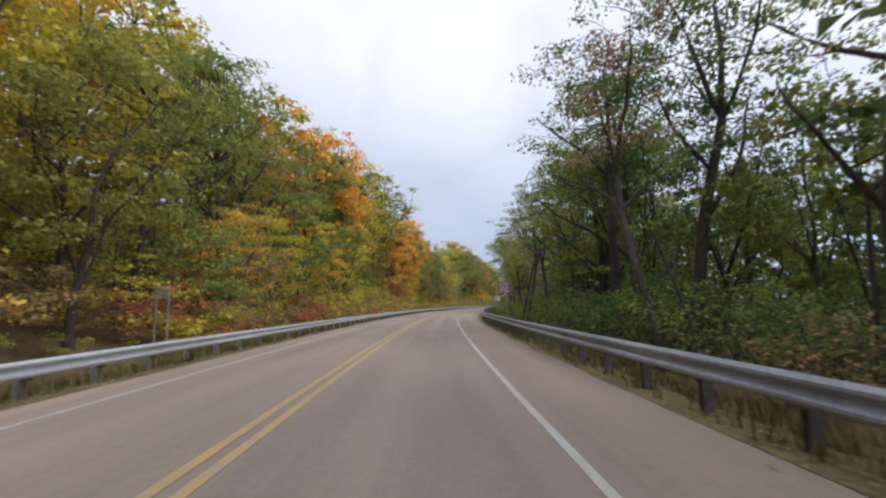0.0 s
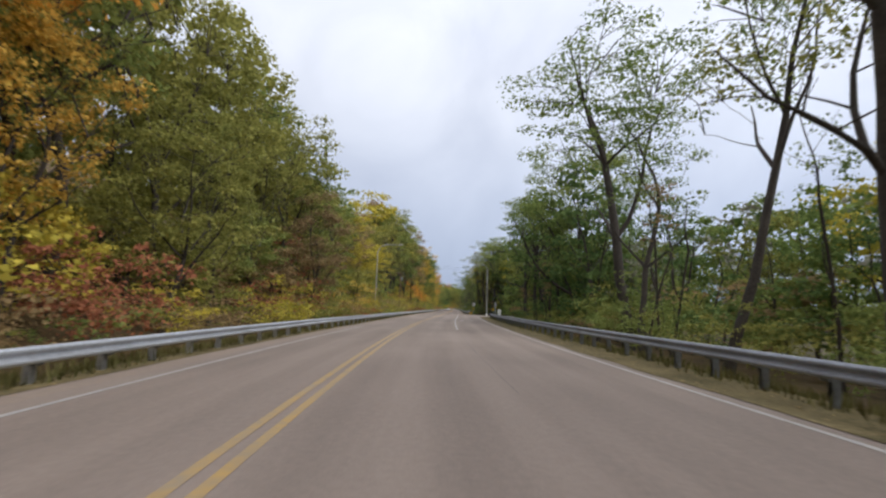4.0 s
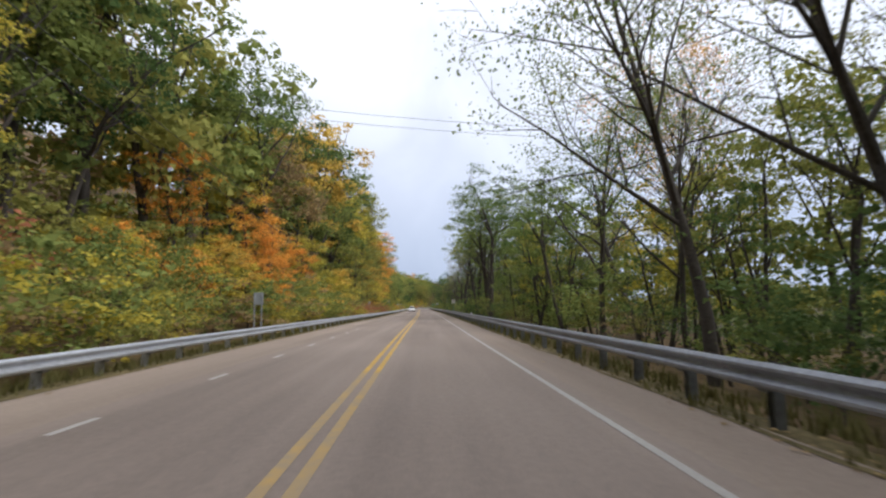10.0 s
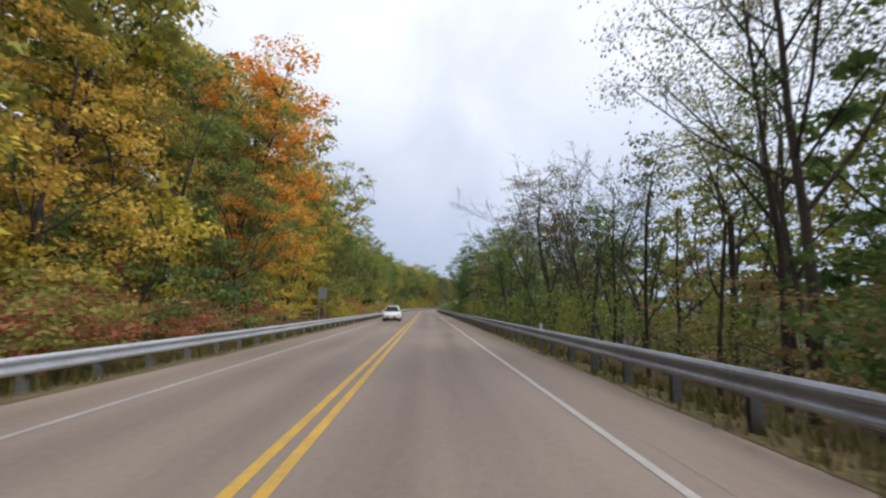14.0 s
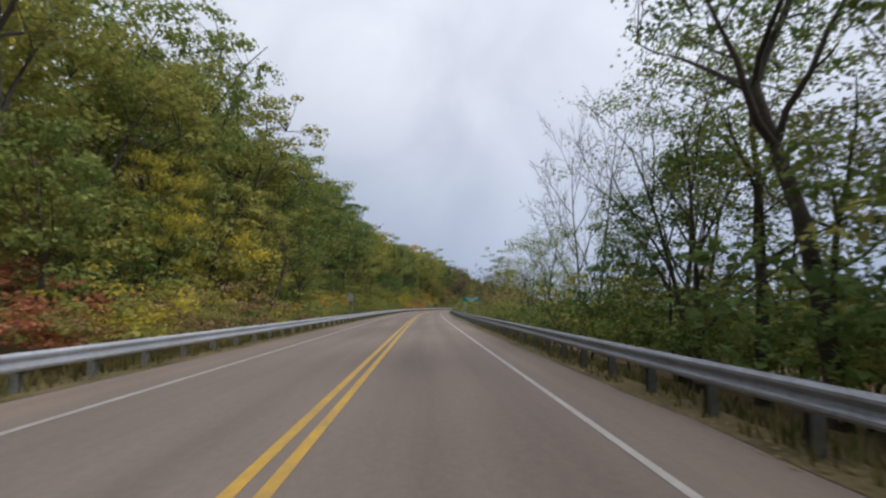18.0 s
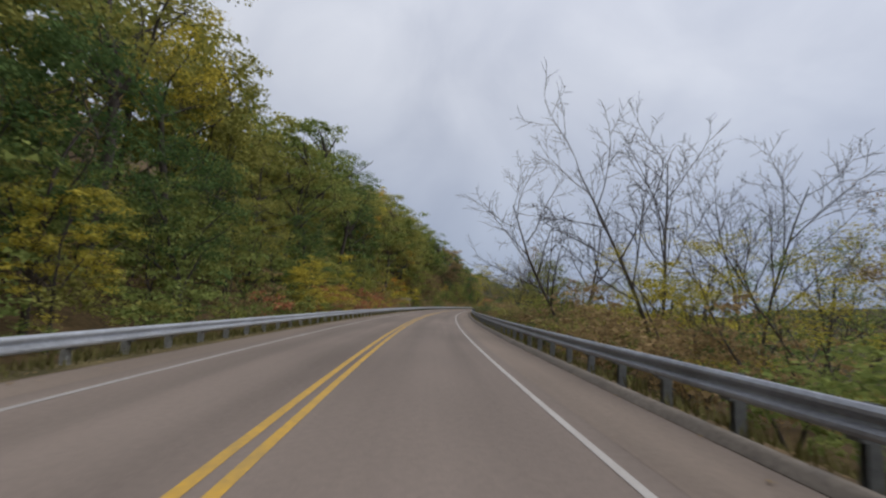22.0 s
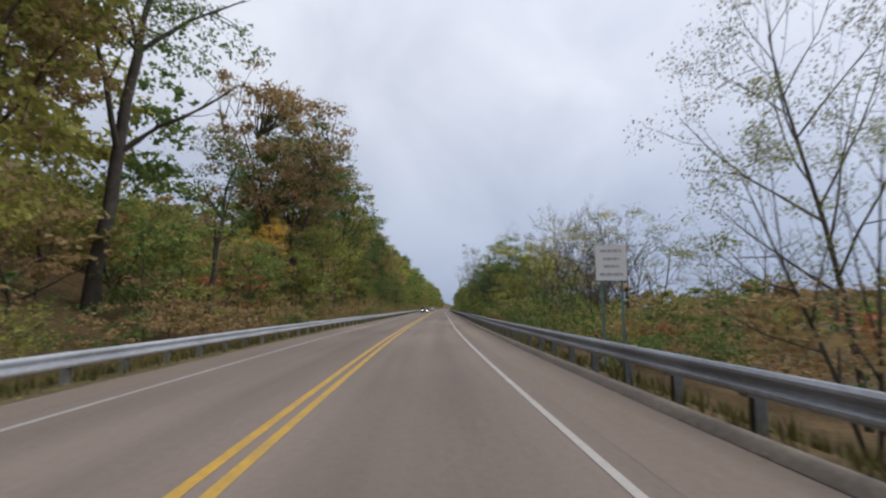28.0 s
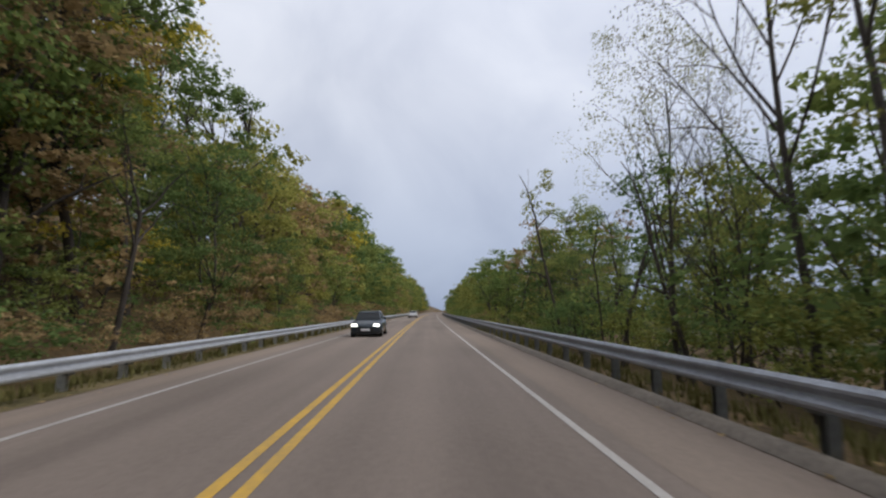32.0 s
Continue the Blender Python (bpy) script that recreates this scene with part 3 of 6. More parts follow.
def tree_arrays(seed, H=14.0, reach=4.0, base=0.3, fork=0.4, limbs=5, clumps=60, R=0.9, per=60, leaf=0.2, core=5, flat=0.5, crook=0.1, lean=0.05, sides=6, thick=1.0, wood=2, fill=0.4):
    """Wood and crown of one tree, standing at the origin: a trunk that parts into limbs, and a branch to each spray of leaves."""
    rng = random.Random(seed)
    vs, fs, nodes = [], [], []
    trunk, _ = wander(rng, Vector((0, 0, -0.4)), Vector((rng.uniform(-lean, lean), rng.uniform(-lean, lean), 1)).normalized(), H * fork + 0.4, 5, 0.03, crook)
    r0 = 0.0125 * H * thick
    rad = [r0 * k for k in (1.35, 1.0, 0.92, 0.84, 0.76, 0.68)]
    if wood:
        tube(vs, fs, trunk, rad, sides)
    nodes += [p for p in trunk[1:] if p.z > base * H * 0.8]
    for k in range(limbs):
        i = 5 if k < max(2, limbs * 0.6) else rng.choice((3, 4))
        p, az = trunk[i], k * 2.4 + seed + rng.uniform(-0.4, 0.4)
        el = rng.uniform(1.25, 1.5) if k == 0 else rng.uniform(0.45, 1.15)
        ln = 0.76 / math.sqrt((math.cos(el) / reach) ** 2 + (math.sin(el) / (H - p.z)) ** 2)
        pts, _ = wander(rng, p, Vector((math.cos(az) * math.cos(el), math.sin(az) * math.cos(el), math.sin(el))), ln, 6, 0.06, crook * 1.7)
        q = rad[i] * (0.8 if k == 0 else rng.uniform(0.45, 0.7))
        if wood:
            tube(vs, fs, pts, [q * (1 - 0.87 * j / 6) + 0.01 for j in range(7)], max(3, sides - 1))
        nodes += pts[1:]
        for j in (2, 3, 4):
            side = Vector((rng.uniform(-1, 1), rng.uniform(-1, 1), rng.uniform(-0.3, 0.9))).normalized()
            sub, _ = wander(rng, pts[j], ((pts[j + 1] - pts[j]).normalized() * 0.6 + side).normalized(), ln * rng.uniform(0.3, 0.5), 4, 0.05, crook * 2)
            if wood:
                w = q * (1 - 0.87 * j / 6) * 0.55
                tube(vs, fs, sub, [w, w * 0.8, w * 0.6, w * 0.4, 0.01], max(3, sides - 2))
            nodes += sub[1:]
    top = trunk[5]
    mid, half = (base + 1) / 2 * H, (1 - base) / 2 * H
    centres, radii = [], []
    for _ in range(clumps):
        d = Vector((rng.gauss(0, 1), rng.gauss(0, 1), rng.gauss(0.12, 1))).normalized()
        k = rng.uniform(fill, 1) ** 0.75 * (0.82 + 0.4 * noise.noise(d * 1.7 + Vector((seed * 0.37, 0, 0))))
        c = Vector((d.x * reach * k + top.x * 0.7, d.y * reach * k + top.y * 0.7, mid + d.z * half * k))
        c.z = max(c.z, R * 0.35)
        node = min(nodes, key=lambda q: (q - c).length + (0.6 * (q.z - c.z) if q.z > c.z else 0))
        far = (node - c).length
        if far > reach * 0.55:
            c = node + (c - node) * (reach * 0.55 / far)
        centres.append(tuple(c))
        radii.append(R * rng.uniform(0.62, 1.3))
        if wood > 1 and far > 0.3:
            bend = node.lerp(c, 0.5) + Vector((rng.uniform(-1, 1), rng.uniform(-1, 1), rng.uniform(-0.2, 1))) * far * 0.12
            w = max(0.016, 0.011 * far)
            tube(vs, fs, [node, bend, c], [w, w * 0.7, 0.007], 3)
    grow = H / max(c[2] + r * flat for c, r in zip(centres, radii))
    woods = (np.array([tuple(v) for v in vs]) * grow, np.array(fs)) if wood else (np.zeros((0, 3)), np.zeros((0, 3), int))
    return woods, clump_arrays(seed, np.array(centres) * grow, radii, per, leaf, core, flat)


def leaf_arrays(seed, tips, leaves, leaf, clump):
    """Single leaves in loose sprays about the branch tips."""
    r = np.random.RandomState(seed)
    w = np.array([t[1] for t in tips]) * (0.06 + r.gamma(0.8, 1.0, len(tips)))
    c = np.array([tuple(t[0]) for t in tips])[r.choice(len(tips), leaves, p=w / w.sum())]
    c = c + np.clip(r.normal(size=(leaves, 3)), -1.7, 1.7) * np.array((1, 1, 0.6)) * clump
    c[:, 2] = np.maximum(c[:, 2], 0.2)
    nrm = r.normal(size=(leaves, 3)) + np.array((0, 0, 0.8))
    nrm /= np.linalg.norm(nrm, axis=1)[:, None]
    a = np.cross(nrm, r.normal(size=(leaves, 3)))
    a /= np.linalg.norm(a, axis=1)[:, None]
    b = np.cross(nrm, a)
    L = leaf * r.uniform(0.55, 1.3, (leaves, 1))
    tri = np.stack([c - a * L * 0.55 + b * L * 0.3, c + a * L * 0.55 + b * L * 0.3, c - b * L * 0.62], 1).reshape(-1, 3)
    return tri, np.arange(leaves * 3).reshape(-1, 3)


def branchy_arrays(seed, H=10.0, forks=3, splay=0.45, kids=(7, 5, 4), leaves=0, leaf=0.16, clump=0.35, thick=1.0, low=0.28):
    """A tree of forking stems and ever finer twigs: stems, twigs, and leaves if it has any."""
    rng = random.Random(seed)
    vs, fs, tv, tf, tips = [], [], [], [], []

    def grow(p, d, length, r, level):
        steps = (6, 4, 3, 2)[level]
        pts, _ = wander(rng, p, d, length, steps, (0.05, 0.07, 0.04, -0.02)[level], (0.10, 0.17, 0.22, 0.26)[level])
        rad = [r * (1 - 0.82 * i / steps) + 0.004 for i in range(steps + 1)]
        tube(vs if level < 2 else tv, fs if level < 2 else tf, pts, rad, (6, 4, 3, 3)[level])
        tips.append((pts[-1], 1.0 if level > 1 else 0.6))
        if level >= len(kids):
            return
        for k in range(kids[level]):
            f = (low if level == 0 else 0.22) + (1 - (low if level == 0 else 0.22)) * (k + 0.3 + rng.random() * 0.6) / kids[level]
            f = min(f, 0.99)
            i = int(f * steps)
            q = pts[i].lerp(pts[i + 1], f * steps - i)
            along = (pts[i + 1] - pts[i]).normalized()
            side = along.orthogonal().normalized()
            side.rotate(Matrix.Rotation(k * 2.4 + rng.uniform(-0.6, 0.6) + seed, 3, along))
            ang = rng.uniform(0.5, 0.95) * (1.0 if level == 0 else 0.9)
            grow(q, along * math.cos(ang) + side * math.sin(ang), length * rng.uniform(0.36, 0.56) * (1.15 - 0.5 * f), max(0.0065, r * (1 - 0.8 * f) * 0.6), level + 1)

    for k in range(forks):
        a = k * 6.283 / forks + seed + rng.uniform(-0.4, 0.4)
        tilt = splay * rng.uniform(0.5, 1.2) if forks > 1 else rng.uniform(0, 0.12)
        grow(Vector((0.1 * math.cos(a), 0.1 * math.sin(a), -0.4)), Vector((math.cos(a) * tilt, math.sin(a) * tilt, 1)).normalized(), H * rng.uniform(0.72, 0.95), 0.0085 * H * thick, 0)
    top = max(p.z for p, _ in tips)
    stems, twigs = (np.array([tuple(v) for v in q]) * (H / top) for q in (vs, tv))
    tips = [(p * (H / top), w) for p, w in tips]
    return (stems, np.array(fs)), (twigs, np.array(tf)), leaf_arrays(seed, tips, leaves, leaf, clump) if leaves else None


def tri_mesh(name, verts, tris, mats, index=None, smooth=False):
    me = bpy.data.meshes.new(name)
    me.vertices.add(len(verts))
    me.vertices.foreach_set("co", np.asarray(verts, np.float32).ravel())
    me.loops.add(len(tris) * 3)
    me.loops.foreach_set("vertex_index", np.asarray(tris, np.int32).ravel())
    me.polygons.add(len(tris))
    me.polygons.foreach_set("loop_start", np.arange(0, len(tris) * 3, 3, dtype=np.int32))
    for m in mats:
        me.materials.append(m)
    if index is not None:
        me.polygons.foreach_set("material_index", np.asarray(index, np.int32))
    if smooth:
        me.polygons.foreach_set("use_smooth", np.ones(len(tris), bool))
    me.update(calc_edges=True)
    me.validate()
    return me


def hash_seed(name):
    return sum((i + 3) * ord(ch) for i, ch in enumerate(name)) % 9973


KINDS = {}
def kind_of(name, n, height, **kw):
    """Some trees of a kind: arrays and meshes of its wood, its leaves and its fine twigs."""
    rows = []
    for i in range(n):
        seed = hash_seed(name) + 17 * i
        twigs = None
        if "kids" in kw:
            wood, twigs, crown = branchy_arrays(seed, H=height, **kw)
        else:
            wood, crown = tree_arrays(seed, H=height, **kw)
        wm = tri_mesh("trunk", *wood, [BARK], smooth=True)
        cm = tri_mesh("crown", *crown, [LEAF["green"]]) if crown else None
        tm = tri_mesh("twig_mass", *twigs, [BARK]) if twigs else None
        rows.append((wood, crown, wm, cm, twigs, tm))
    KINDS[name] = (height, rows)


kind_of("big", 4, 22, reach=6.6, base=0.14, fork=0.34, limbs=7, clumps=110, R=1.2, per=56, leaf=0.25, core=9, crook=0.12, thick=0.85)
kind_of("full", 5, 14, reach=4.3, base=0.06, fork=0.28, limbs=6, clumps=90, R=0.86, per=72, leaf=0.145, core=9, crook=0.14, thick=0.85)
kind_of("tall", 5, 18, reach=4.7, base=0.36, fork=0.5, limbs=6, clumps=88, R=0.82, per=64, leaf=0.135, core=4, flat=0.38, crook=0.12, lean=0.12, thick=0.95, fill=0.25)
kind_of("spreading", 3, 17, reach=7.4, base=0.26, fork=0.24, limbs=8, clumps=165, R=0.95, per=70, leaf=0.155, core=5, flat=0.38, crook=0.17, lean=0.15, thick=1.25, fill=0.3)
kind_of("thin", 4, 15, reach=3.2, base=0.36, fork=0.5, limbs=5, clumps=46, R=0.66, per=60, leaf=0.12, core=1, flat=0.4, crook=0.12, lean=0.16, thick=0.8, fill=0.2)
kind_of("mid", 5, 16, reach=4.8, base=0.05, fork=0.34, limbs=5, clumps=48, R=1.2, per=38, leaf=0.32, core=7, sides=4, wood=1)
kind_of("far", 4, 16, reach=4.8, base=0.06, fork=0.34, limbs=4, clumps=26, R=1.5, per=30, leaf=0.45, core=6, sides=3, wood=0)
kind_of("back", 4, 16, reach=4.8, base=0.08, fork=0.34, limbs=4, clumps=16, R=1.9, per=20, leaf=0.85, core=4, sides=3, wood=0)
kind_of("sapling", 5, 7, reach=2.7, base=0.02, fork=0.2, limbs=5, clumps=34, R=0.8, per=30, leaf=0.19, core=6, sides=4, crook=0.16, thick=0.8, wood=1)
kind_of("slender", 5, 9, reach=1.3, base=0.42, fork=0.6, limbs=3, clumps=15, R=0.5, per=26, leaf=0.13, core=2, flat=0.45, crook=0.09, lean=0.2, sides=4, thick=0.75, wood=1)
kind_of("bare", 5, 10, forks=2, splay=0.3, kids=(10, 6, 5), thick=0.95, low=0.3)
kind_of("wispy", 5, 11, forks=2, splay=0.32, kids=(8, 5), leaves=5600, leaf=0.085, clump=0.32, low=0.2)
kind_of("lofty", 5, 17, forks=1, kids=(13, 5, 2), leaves=5200, leaf=0.10, clump=0.45, low=0.3, thick=1.15)
kind_of("shrub", 5, 3.0, reach=1.7, base=0.0, fork=0.14, limbs=6, clumps=30, R=0.42, per=40, leaf=0.085, core=6, sides=4, thick=0.9, crook=0.2, wood=1)
kind_of("brush", 4, 2.6, forks=4, splay=0.6, kids=(5, 3), leaves=650, leaf=0.075, clump=0.25, thick=0.8, low=0.15)
kind_of("scrub", 4, 4.0, reach=2.2, base=0.0, fork=0.2, limbs=4, clumps=20, R=0.64, per=36, leaf=0.115, core=7, sides=3, wood=0)
kind_of("thicket", 4, 4.0, reach=2.2, base=0.0, fork=0.2, limbs=4, clumps=15, R=0.72, per=22, leaf=0.18, core=6, sides=3, wood=0)
NOUN = {"sapling": "bushy young tree", "big": "large spreading hardwood tree", "full": "broad leafy tree", "spreading": "wide forked tree with long crooked limbs", "tall": "tall tree with a high crown", "thin": "slender thinly leaved tree", "bare": "leafless forked tree",
        "wispy": "spindly tree with few leaves", "lofty": "tall straight tree with sparse leaves", "shrub": "low leafy shrub", "brush": "twiggy half-bare shrub"}
HUE = {"green": "green", "deep": "dark green", "olive": "olive green", "yellow": "yellow-green", "gold": "golden yellow", "orange": "bright orange",
       "rust": "rust red", "brown": "dry brown", "grey": "grey-green"}
COARSE = {"far": "far", "big": "mid", "full": "mid", "tall": "mid", "spreading": "mid", "thin": "mid", "mid": "mid", "back": "back", "shrub": "scrub", "scrub": "scrub", "brush": "scrub", "sapling": "sapling", "slender": "slender", "wispy": "wispy", "bare": "bare", "lofty": "lofty"}
PLANTED = []   # kind, s, offset, hue, height, width, turn


# places kept free of growth, so that signs and poles stand clear: from, to, between two offsets
OPEN = [(54, 73, 5, 11.5), (215, 232, 5, 12), (339, 353.5, 5, 8.6), (424, 442, 5, 7.9), (503, 530, 5, 9.8), (508, 538, -9.5, -8), (24, 42, 5, 8.5), (694, 716.5, 5, 8.8), (8, 22, -9.8, -5), (275, 288, -9.4, -5), (342, 358.5, -10, -5),
        (390, 405, -9.7, -5), (444, 460.5, -9.7, -5), (446, 462.5, -13.9, -9.5), (505, 523, -10.3, -5), (645, 664, -11.2, -5), (166, 187, -9.6, -5), (206, 230, -12.2, -5), (240, 262, -12.4, -5), (344, 359, -12.4, -9.5), (424, 441.5, 5, 8.6), (786, 794, 5, 9.2)]


def plant(kind, s, o, hue, height, wide=1.0, turn=None, keep=False, lean=None):
    wood = kind not in ("shrub", "brush", "scrub")
    near, far = (4.5, 2.5) if wood else (0, 0)   # crowns reach out from their stems
    if not keep and any(a - near < s < b + far and c - far < o < d + far for a, b, c, d in OPEN):
        if height > 1.6 or kind not in ("shrub", "brush", "scrub"):
            return
    if not keep and o < 0 and 484 < s < 575:   # this stretch of the slope is still green
        hue = {"rust": "olive", "brown": "olive", "gold": "olive", "yellow": "green"}.get(hue, hue)
    if not keep and o < 0 and wood and 124 < s < 160:
        hue = {"gold": "olive", "yellow": "olive", "orange": "olive"}.get(hue, hue)
    if not keep and wood and -17 < o < 0 and 270 < s < 309:   # low bright growth below the orange trees
        height = min(height, 5.0)
        hue = {"deep": "yellow", "brown": "orange"}.get(hue, hue)
    if not keep and wood and -22 < o < 0 and 725 < s < 744:   # a gap in the woods
        height = min(height, 6.5)
    PLANTED.append((kind, s, o, hue, height, wide, turn, keep, lean))


def pick(rng, table):
    return rng.choices([k for k, _ in table], [w for _, w in table])[0]


def zone(s, table):
    for end, row in table:
        if s < end:
            return row
    return table[-1][1]


LEFT_HUES = [
    (45, [("olive", 5), ("green", 2.5), ("yellow", 3.5), ("gold", 1.2), ("orange", 0.4), ("brown", 1.2)]),
    (75, [("olive", 5), ("yellow", 1.5), ("gold", 1.2), ("orange", 0.3), ("green", 3), ("brown", 0.6)]),
    (125, [("olive", 4), ("gold", 1.0), ("yellow", 1.5), ("green", 3), ("orange", 1.0)]),
    (160, [("olive", 5), ("yellow", 2), ("rust", 0.6), ("brown", 2), ("gold", 0.4), ("green", 1.5)]),
    (225, [("olive", 5), ("yellow", 1.2), ("green", 3), ("brown", 1.4)]),
    (258, [("green", 3), ("olive", 4), ("yellow", 2.5), ("brown", 0.8)]),
    (320, [("olive", 3.5), ("green", 4), ("deep", 1), ("yellow", 1.4), ("orange", 0.5), ("gold", 0.2), ("brown", 0.6)]),
    (380, [("green", 3), ("deep", 1), ("olive", 4), ("yellow", 2), ("gold", 1.2)]),
    (430, [("olive", 3), ("gold", 1.5), ("yellow", 2), ("green", 3)]),
    (498, [("olive", 4.5), ("green", 3), ("yellow", 1.5), ("deep", 0.8)]),
    (580, [("green", 3), ("olive", 4), ("deep", 2.5), ("yellow", 0.8)]),
    (640, [("deep", 1.5), ("green", 3), ("olive", 4), ("yellow", 1.2), ("brown", 0.8)]),
    (680, [("green", 3), ("olive", 4), ("yellow", 2), ("gold", 0.6), ("orange", 0.6), ("brown", 0.8)]),
    (725, [("green", 3), ("olive", 4), ("brown", 2), ("gold", 0.4), ("deep", 2)]),
    (765, [("green", 2), ("olive", 3), ("brown", 4), ("gold", 0.8), ("deep", 1.5)]),
    (1300, [("olive", 4), ("green", 4), ("brown", 2), ("yellow", 0.2), ("deep", 4)]),
]
RIGHT_HUES = [
    (60, [("deep", 4), ("green", 3), ("olive", 3), ("brown", 0.6)]),
    (125, [("green", 3), ("olive", 4), ("yellow", 2.4), ("grey", 1)]),
    (230, [("deep", 2), ("green", 4), ("olive", 2), ("grey", 1.2)]),
    (300, [("green", 4), ("deep", 0.5), ("olive", 4), ("yellow", 1.5)]),
    (460, [("green", 4), ("olive", 3), ("deep", 1.5), ("grey", 1)]),
    (700, [("olive", 4), ("yellow", 2.5), ("green", 2), ("brown", 0.6)]),
    (1300, [("green", 4), ("olive", 4), ("deep", 2), ("brown", 1)]),
]


def crest(s):
    """Height of the tree tops about fifteen metres up the hillside."""
    return ramp(s, -40, 22, 33, 22, 60, 27, 110, 28, 140, 25, 180, 20, 210, 20, 232, 31, 280, 29, 330, 29, 362, 33, 392, 25, 430, 26, 455, 23.5, 480, 22.5, 500, 21, 560, 21, 596, 22, 620, 24.5, 650, 25, 685, 28,
                740, 28, 775, 26, 790, 22.5, 828, 20, 900, 24, 1040, 23)


def left_woods():
    rng = random.Random(3)
    for row, (o, step, kinds) in enumerate((
            (-10.4, 5.6, (("full", 4), ("thin", 1.0))), (-14.6, 6.0, (("big", 3), ("tall", 1))),
            (-20, 6.2, (("mid", 1),)), (-27, 7.5, (("mid", 2), ("back", 1))), (-37, 9.0, (("back", 1),)))):
        s = -60 + rng.uniform(0, 5)
        while s < 1250:
            oo = o + rng.uniform(-1.5, 1.5) + (rail_left(s) + 5.0) * 0.8
            top = crest(s) - bank(s, -15)
            h = (0.48, 0.90, 0.92, 0.95, 1.0, 1.0)[row] * top * rng.uniform(0.75, 1.15)
            if row == 0:
                h = max(5.5, min(h, 12))
                clump = noise.noise((s * 0.055, 4.0, 0.0))
                if (clump < -0.12 and s > 120) or (58 < s < 118 or 212 < s < 264 or 318 < s < 346 or 440 < s < 456) and rng.random() < 0.55:
                    s += step
                    continue
            if row >= 3:
                h = min(h, 18)
            if 745 < s < 802 and row > 1:   # the ridge dips here
                h *= 0.55
            plant(pick(rng, kinds), s, oo, pick(rng, zone(s, LEFT_HUES)), h, rng.uniform(0.9, 1.15) * (1.25 if h < 16 and row == 1 else 1))
            s += step * rng.uniform(0.7, 1.3)
    s = -40
    while s < 1000:
        o = rail_left(s) - rng.uniform(2.0, 4.6)
        table = (("rust", 3), ("brown", 2), ("olive", 2), ("yellow", 2)) if (60 < s < 120 or 325 < s < 470 or 590 < s < 625 or s < 52) else ((("olive", 4), ("yellow", 2), ("green", 2), ("brown", 1.5), ("rust", 0.5)) if s < 630 else (("olive", 1.5), ("green", 1), ("deep", 2), ("brown", 4.5)))
        plant("shrub" if rng.random() < 0.75 else "brush", s, o, pick(rng, table), rng.uniform(1.5, 3.6), rng.uniform(0.9, 1.4))
        s += rng.uniform(1.4, 3.4)
    for a, b in ((56, 120), (208, 266), (316, 350), (436, 458)):
        for _ in range(int((b - a) * 1.5)):
            s, o = rng.uniform(a, b), rng.uniform(-16, -7.5)
            plant("shrub" if rng.random() < 0.7 else "brush", s, o, pick(rng, (("rust", 3.5), ("brown", 3), ("olive", 2), ("yellow", 1), ("green", 1))), rng.uniform(0.7, 1.9), rng.uniform(1.0, 1.5))
    # bushy young trees that close the wall of leaves from the verge up to the tall crowns
    for lo, hi, step in ((-13.5, -10.0, 3.4), (-19, -13.5, 3.0)):
        s = -8
        while s < 850:
            o = rng.uniform(lo, hi) + (rail_left(s) + 5.0) * 0.8
            open_slope = 208 < s < 262 or 318 < s < 346 or 440 < s < 456
            h = rng.uniform(3.6, 7.5) * (0.8 if open_slope and lo > -14 else 1.0)
            plant("sapling", s, o, pick(rng, zone(s, LEFT_HUES)), h, rng.uniform(0.95, 1.3))
            s += step * rng.uniform(0.6, 1.4)
    # rust-red brush on the open slopes
    for a, b, n in ((2, 50, 50), (56, 104, 80), (318, 376, 190), (420, 470, 120), (140, 160, 25)):
        for _ in range(n):
            s = rng.uniform(a, b)
            plant("scrub", s, rail_left(s) - rng.uniform(1.6, 8.5), pick(rng, (("rust", 4), ("brown", 3), ("olive", 1), ("yellow", 0.6))), rng.uniform(1.0, 2.6), rng.uniform(1.1, 1.6))
    for _ in range(70):
        s = rng.uniform(234, 318)
        plant("scrub", s, rail_left(s) - rng.uniform(2, 8), pick(rng, (("olive", 4), ("yellow", 2), ("gold", 0.5), ("orange", 0.8), ("green", 1.5), ("brown", 1.5))), rng.uniform(2.4, 4.6), rng.uniform(1.0, 1.5))
    # low mixed cover along the foot of the slope
    for _ in range(420):
        s = rng.uniform(0, 845)
        plant("scrub", s, rail_left(s) - rng.uniform(1.4, 7.5), pick(rng, (("olive", 4), ("yellow", 2), ("green", 1.5), ("brown", 2)) if s < 470 else (("olive", 3), ("green", 3), ("deep", 2), ("brown", 2)) if s < 640 else (("olive", 1.2), ("green", 0.6), ("deep", 2), ("brown", 4.5))), rng.uniform(0.9, 2.2), rng.uniform(1.1, 1.7))
    for _ in range(60):
        s = rng.uniform(162, 206)
        plant("scrub", s, rail_left(s) - rng.uniform(2, 9), pick(rng, (("olive", 4), ("yellow", 3), ("brown", 1), ("gold", 0.6))), rng.uniform(1.6, 3.6), rng.uniform(1.0, 1.5))
    # low cover high up the slope, behind the first trunks
    for _ in range(560):
        s = rng.uniform(-10, 860)
        plant("scrub", s, rng.uniform(-36, -17), pick(rng, zone(s, LEFT_HUES)), rng.uniform(2.6, 5.0), rng.uniform(1.2, 1.7))
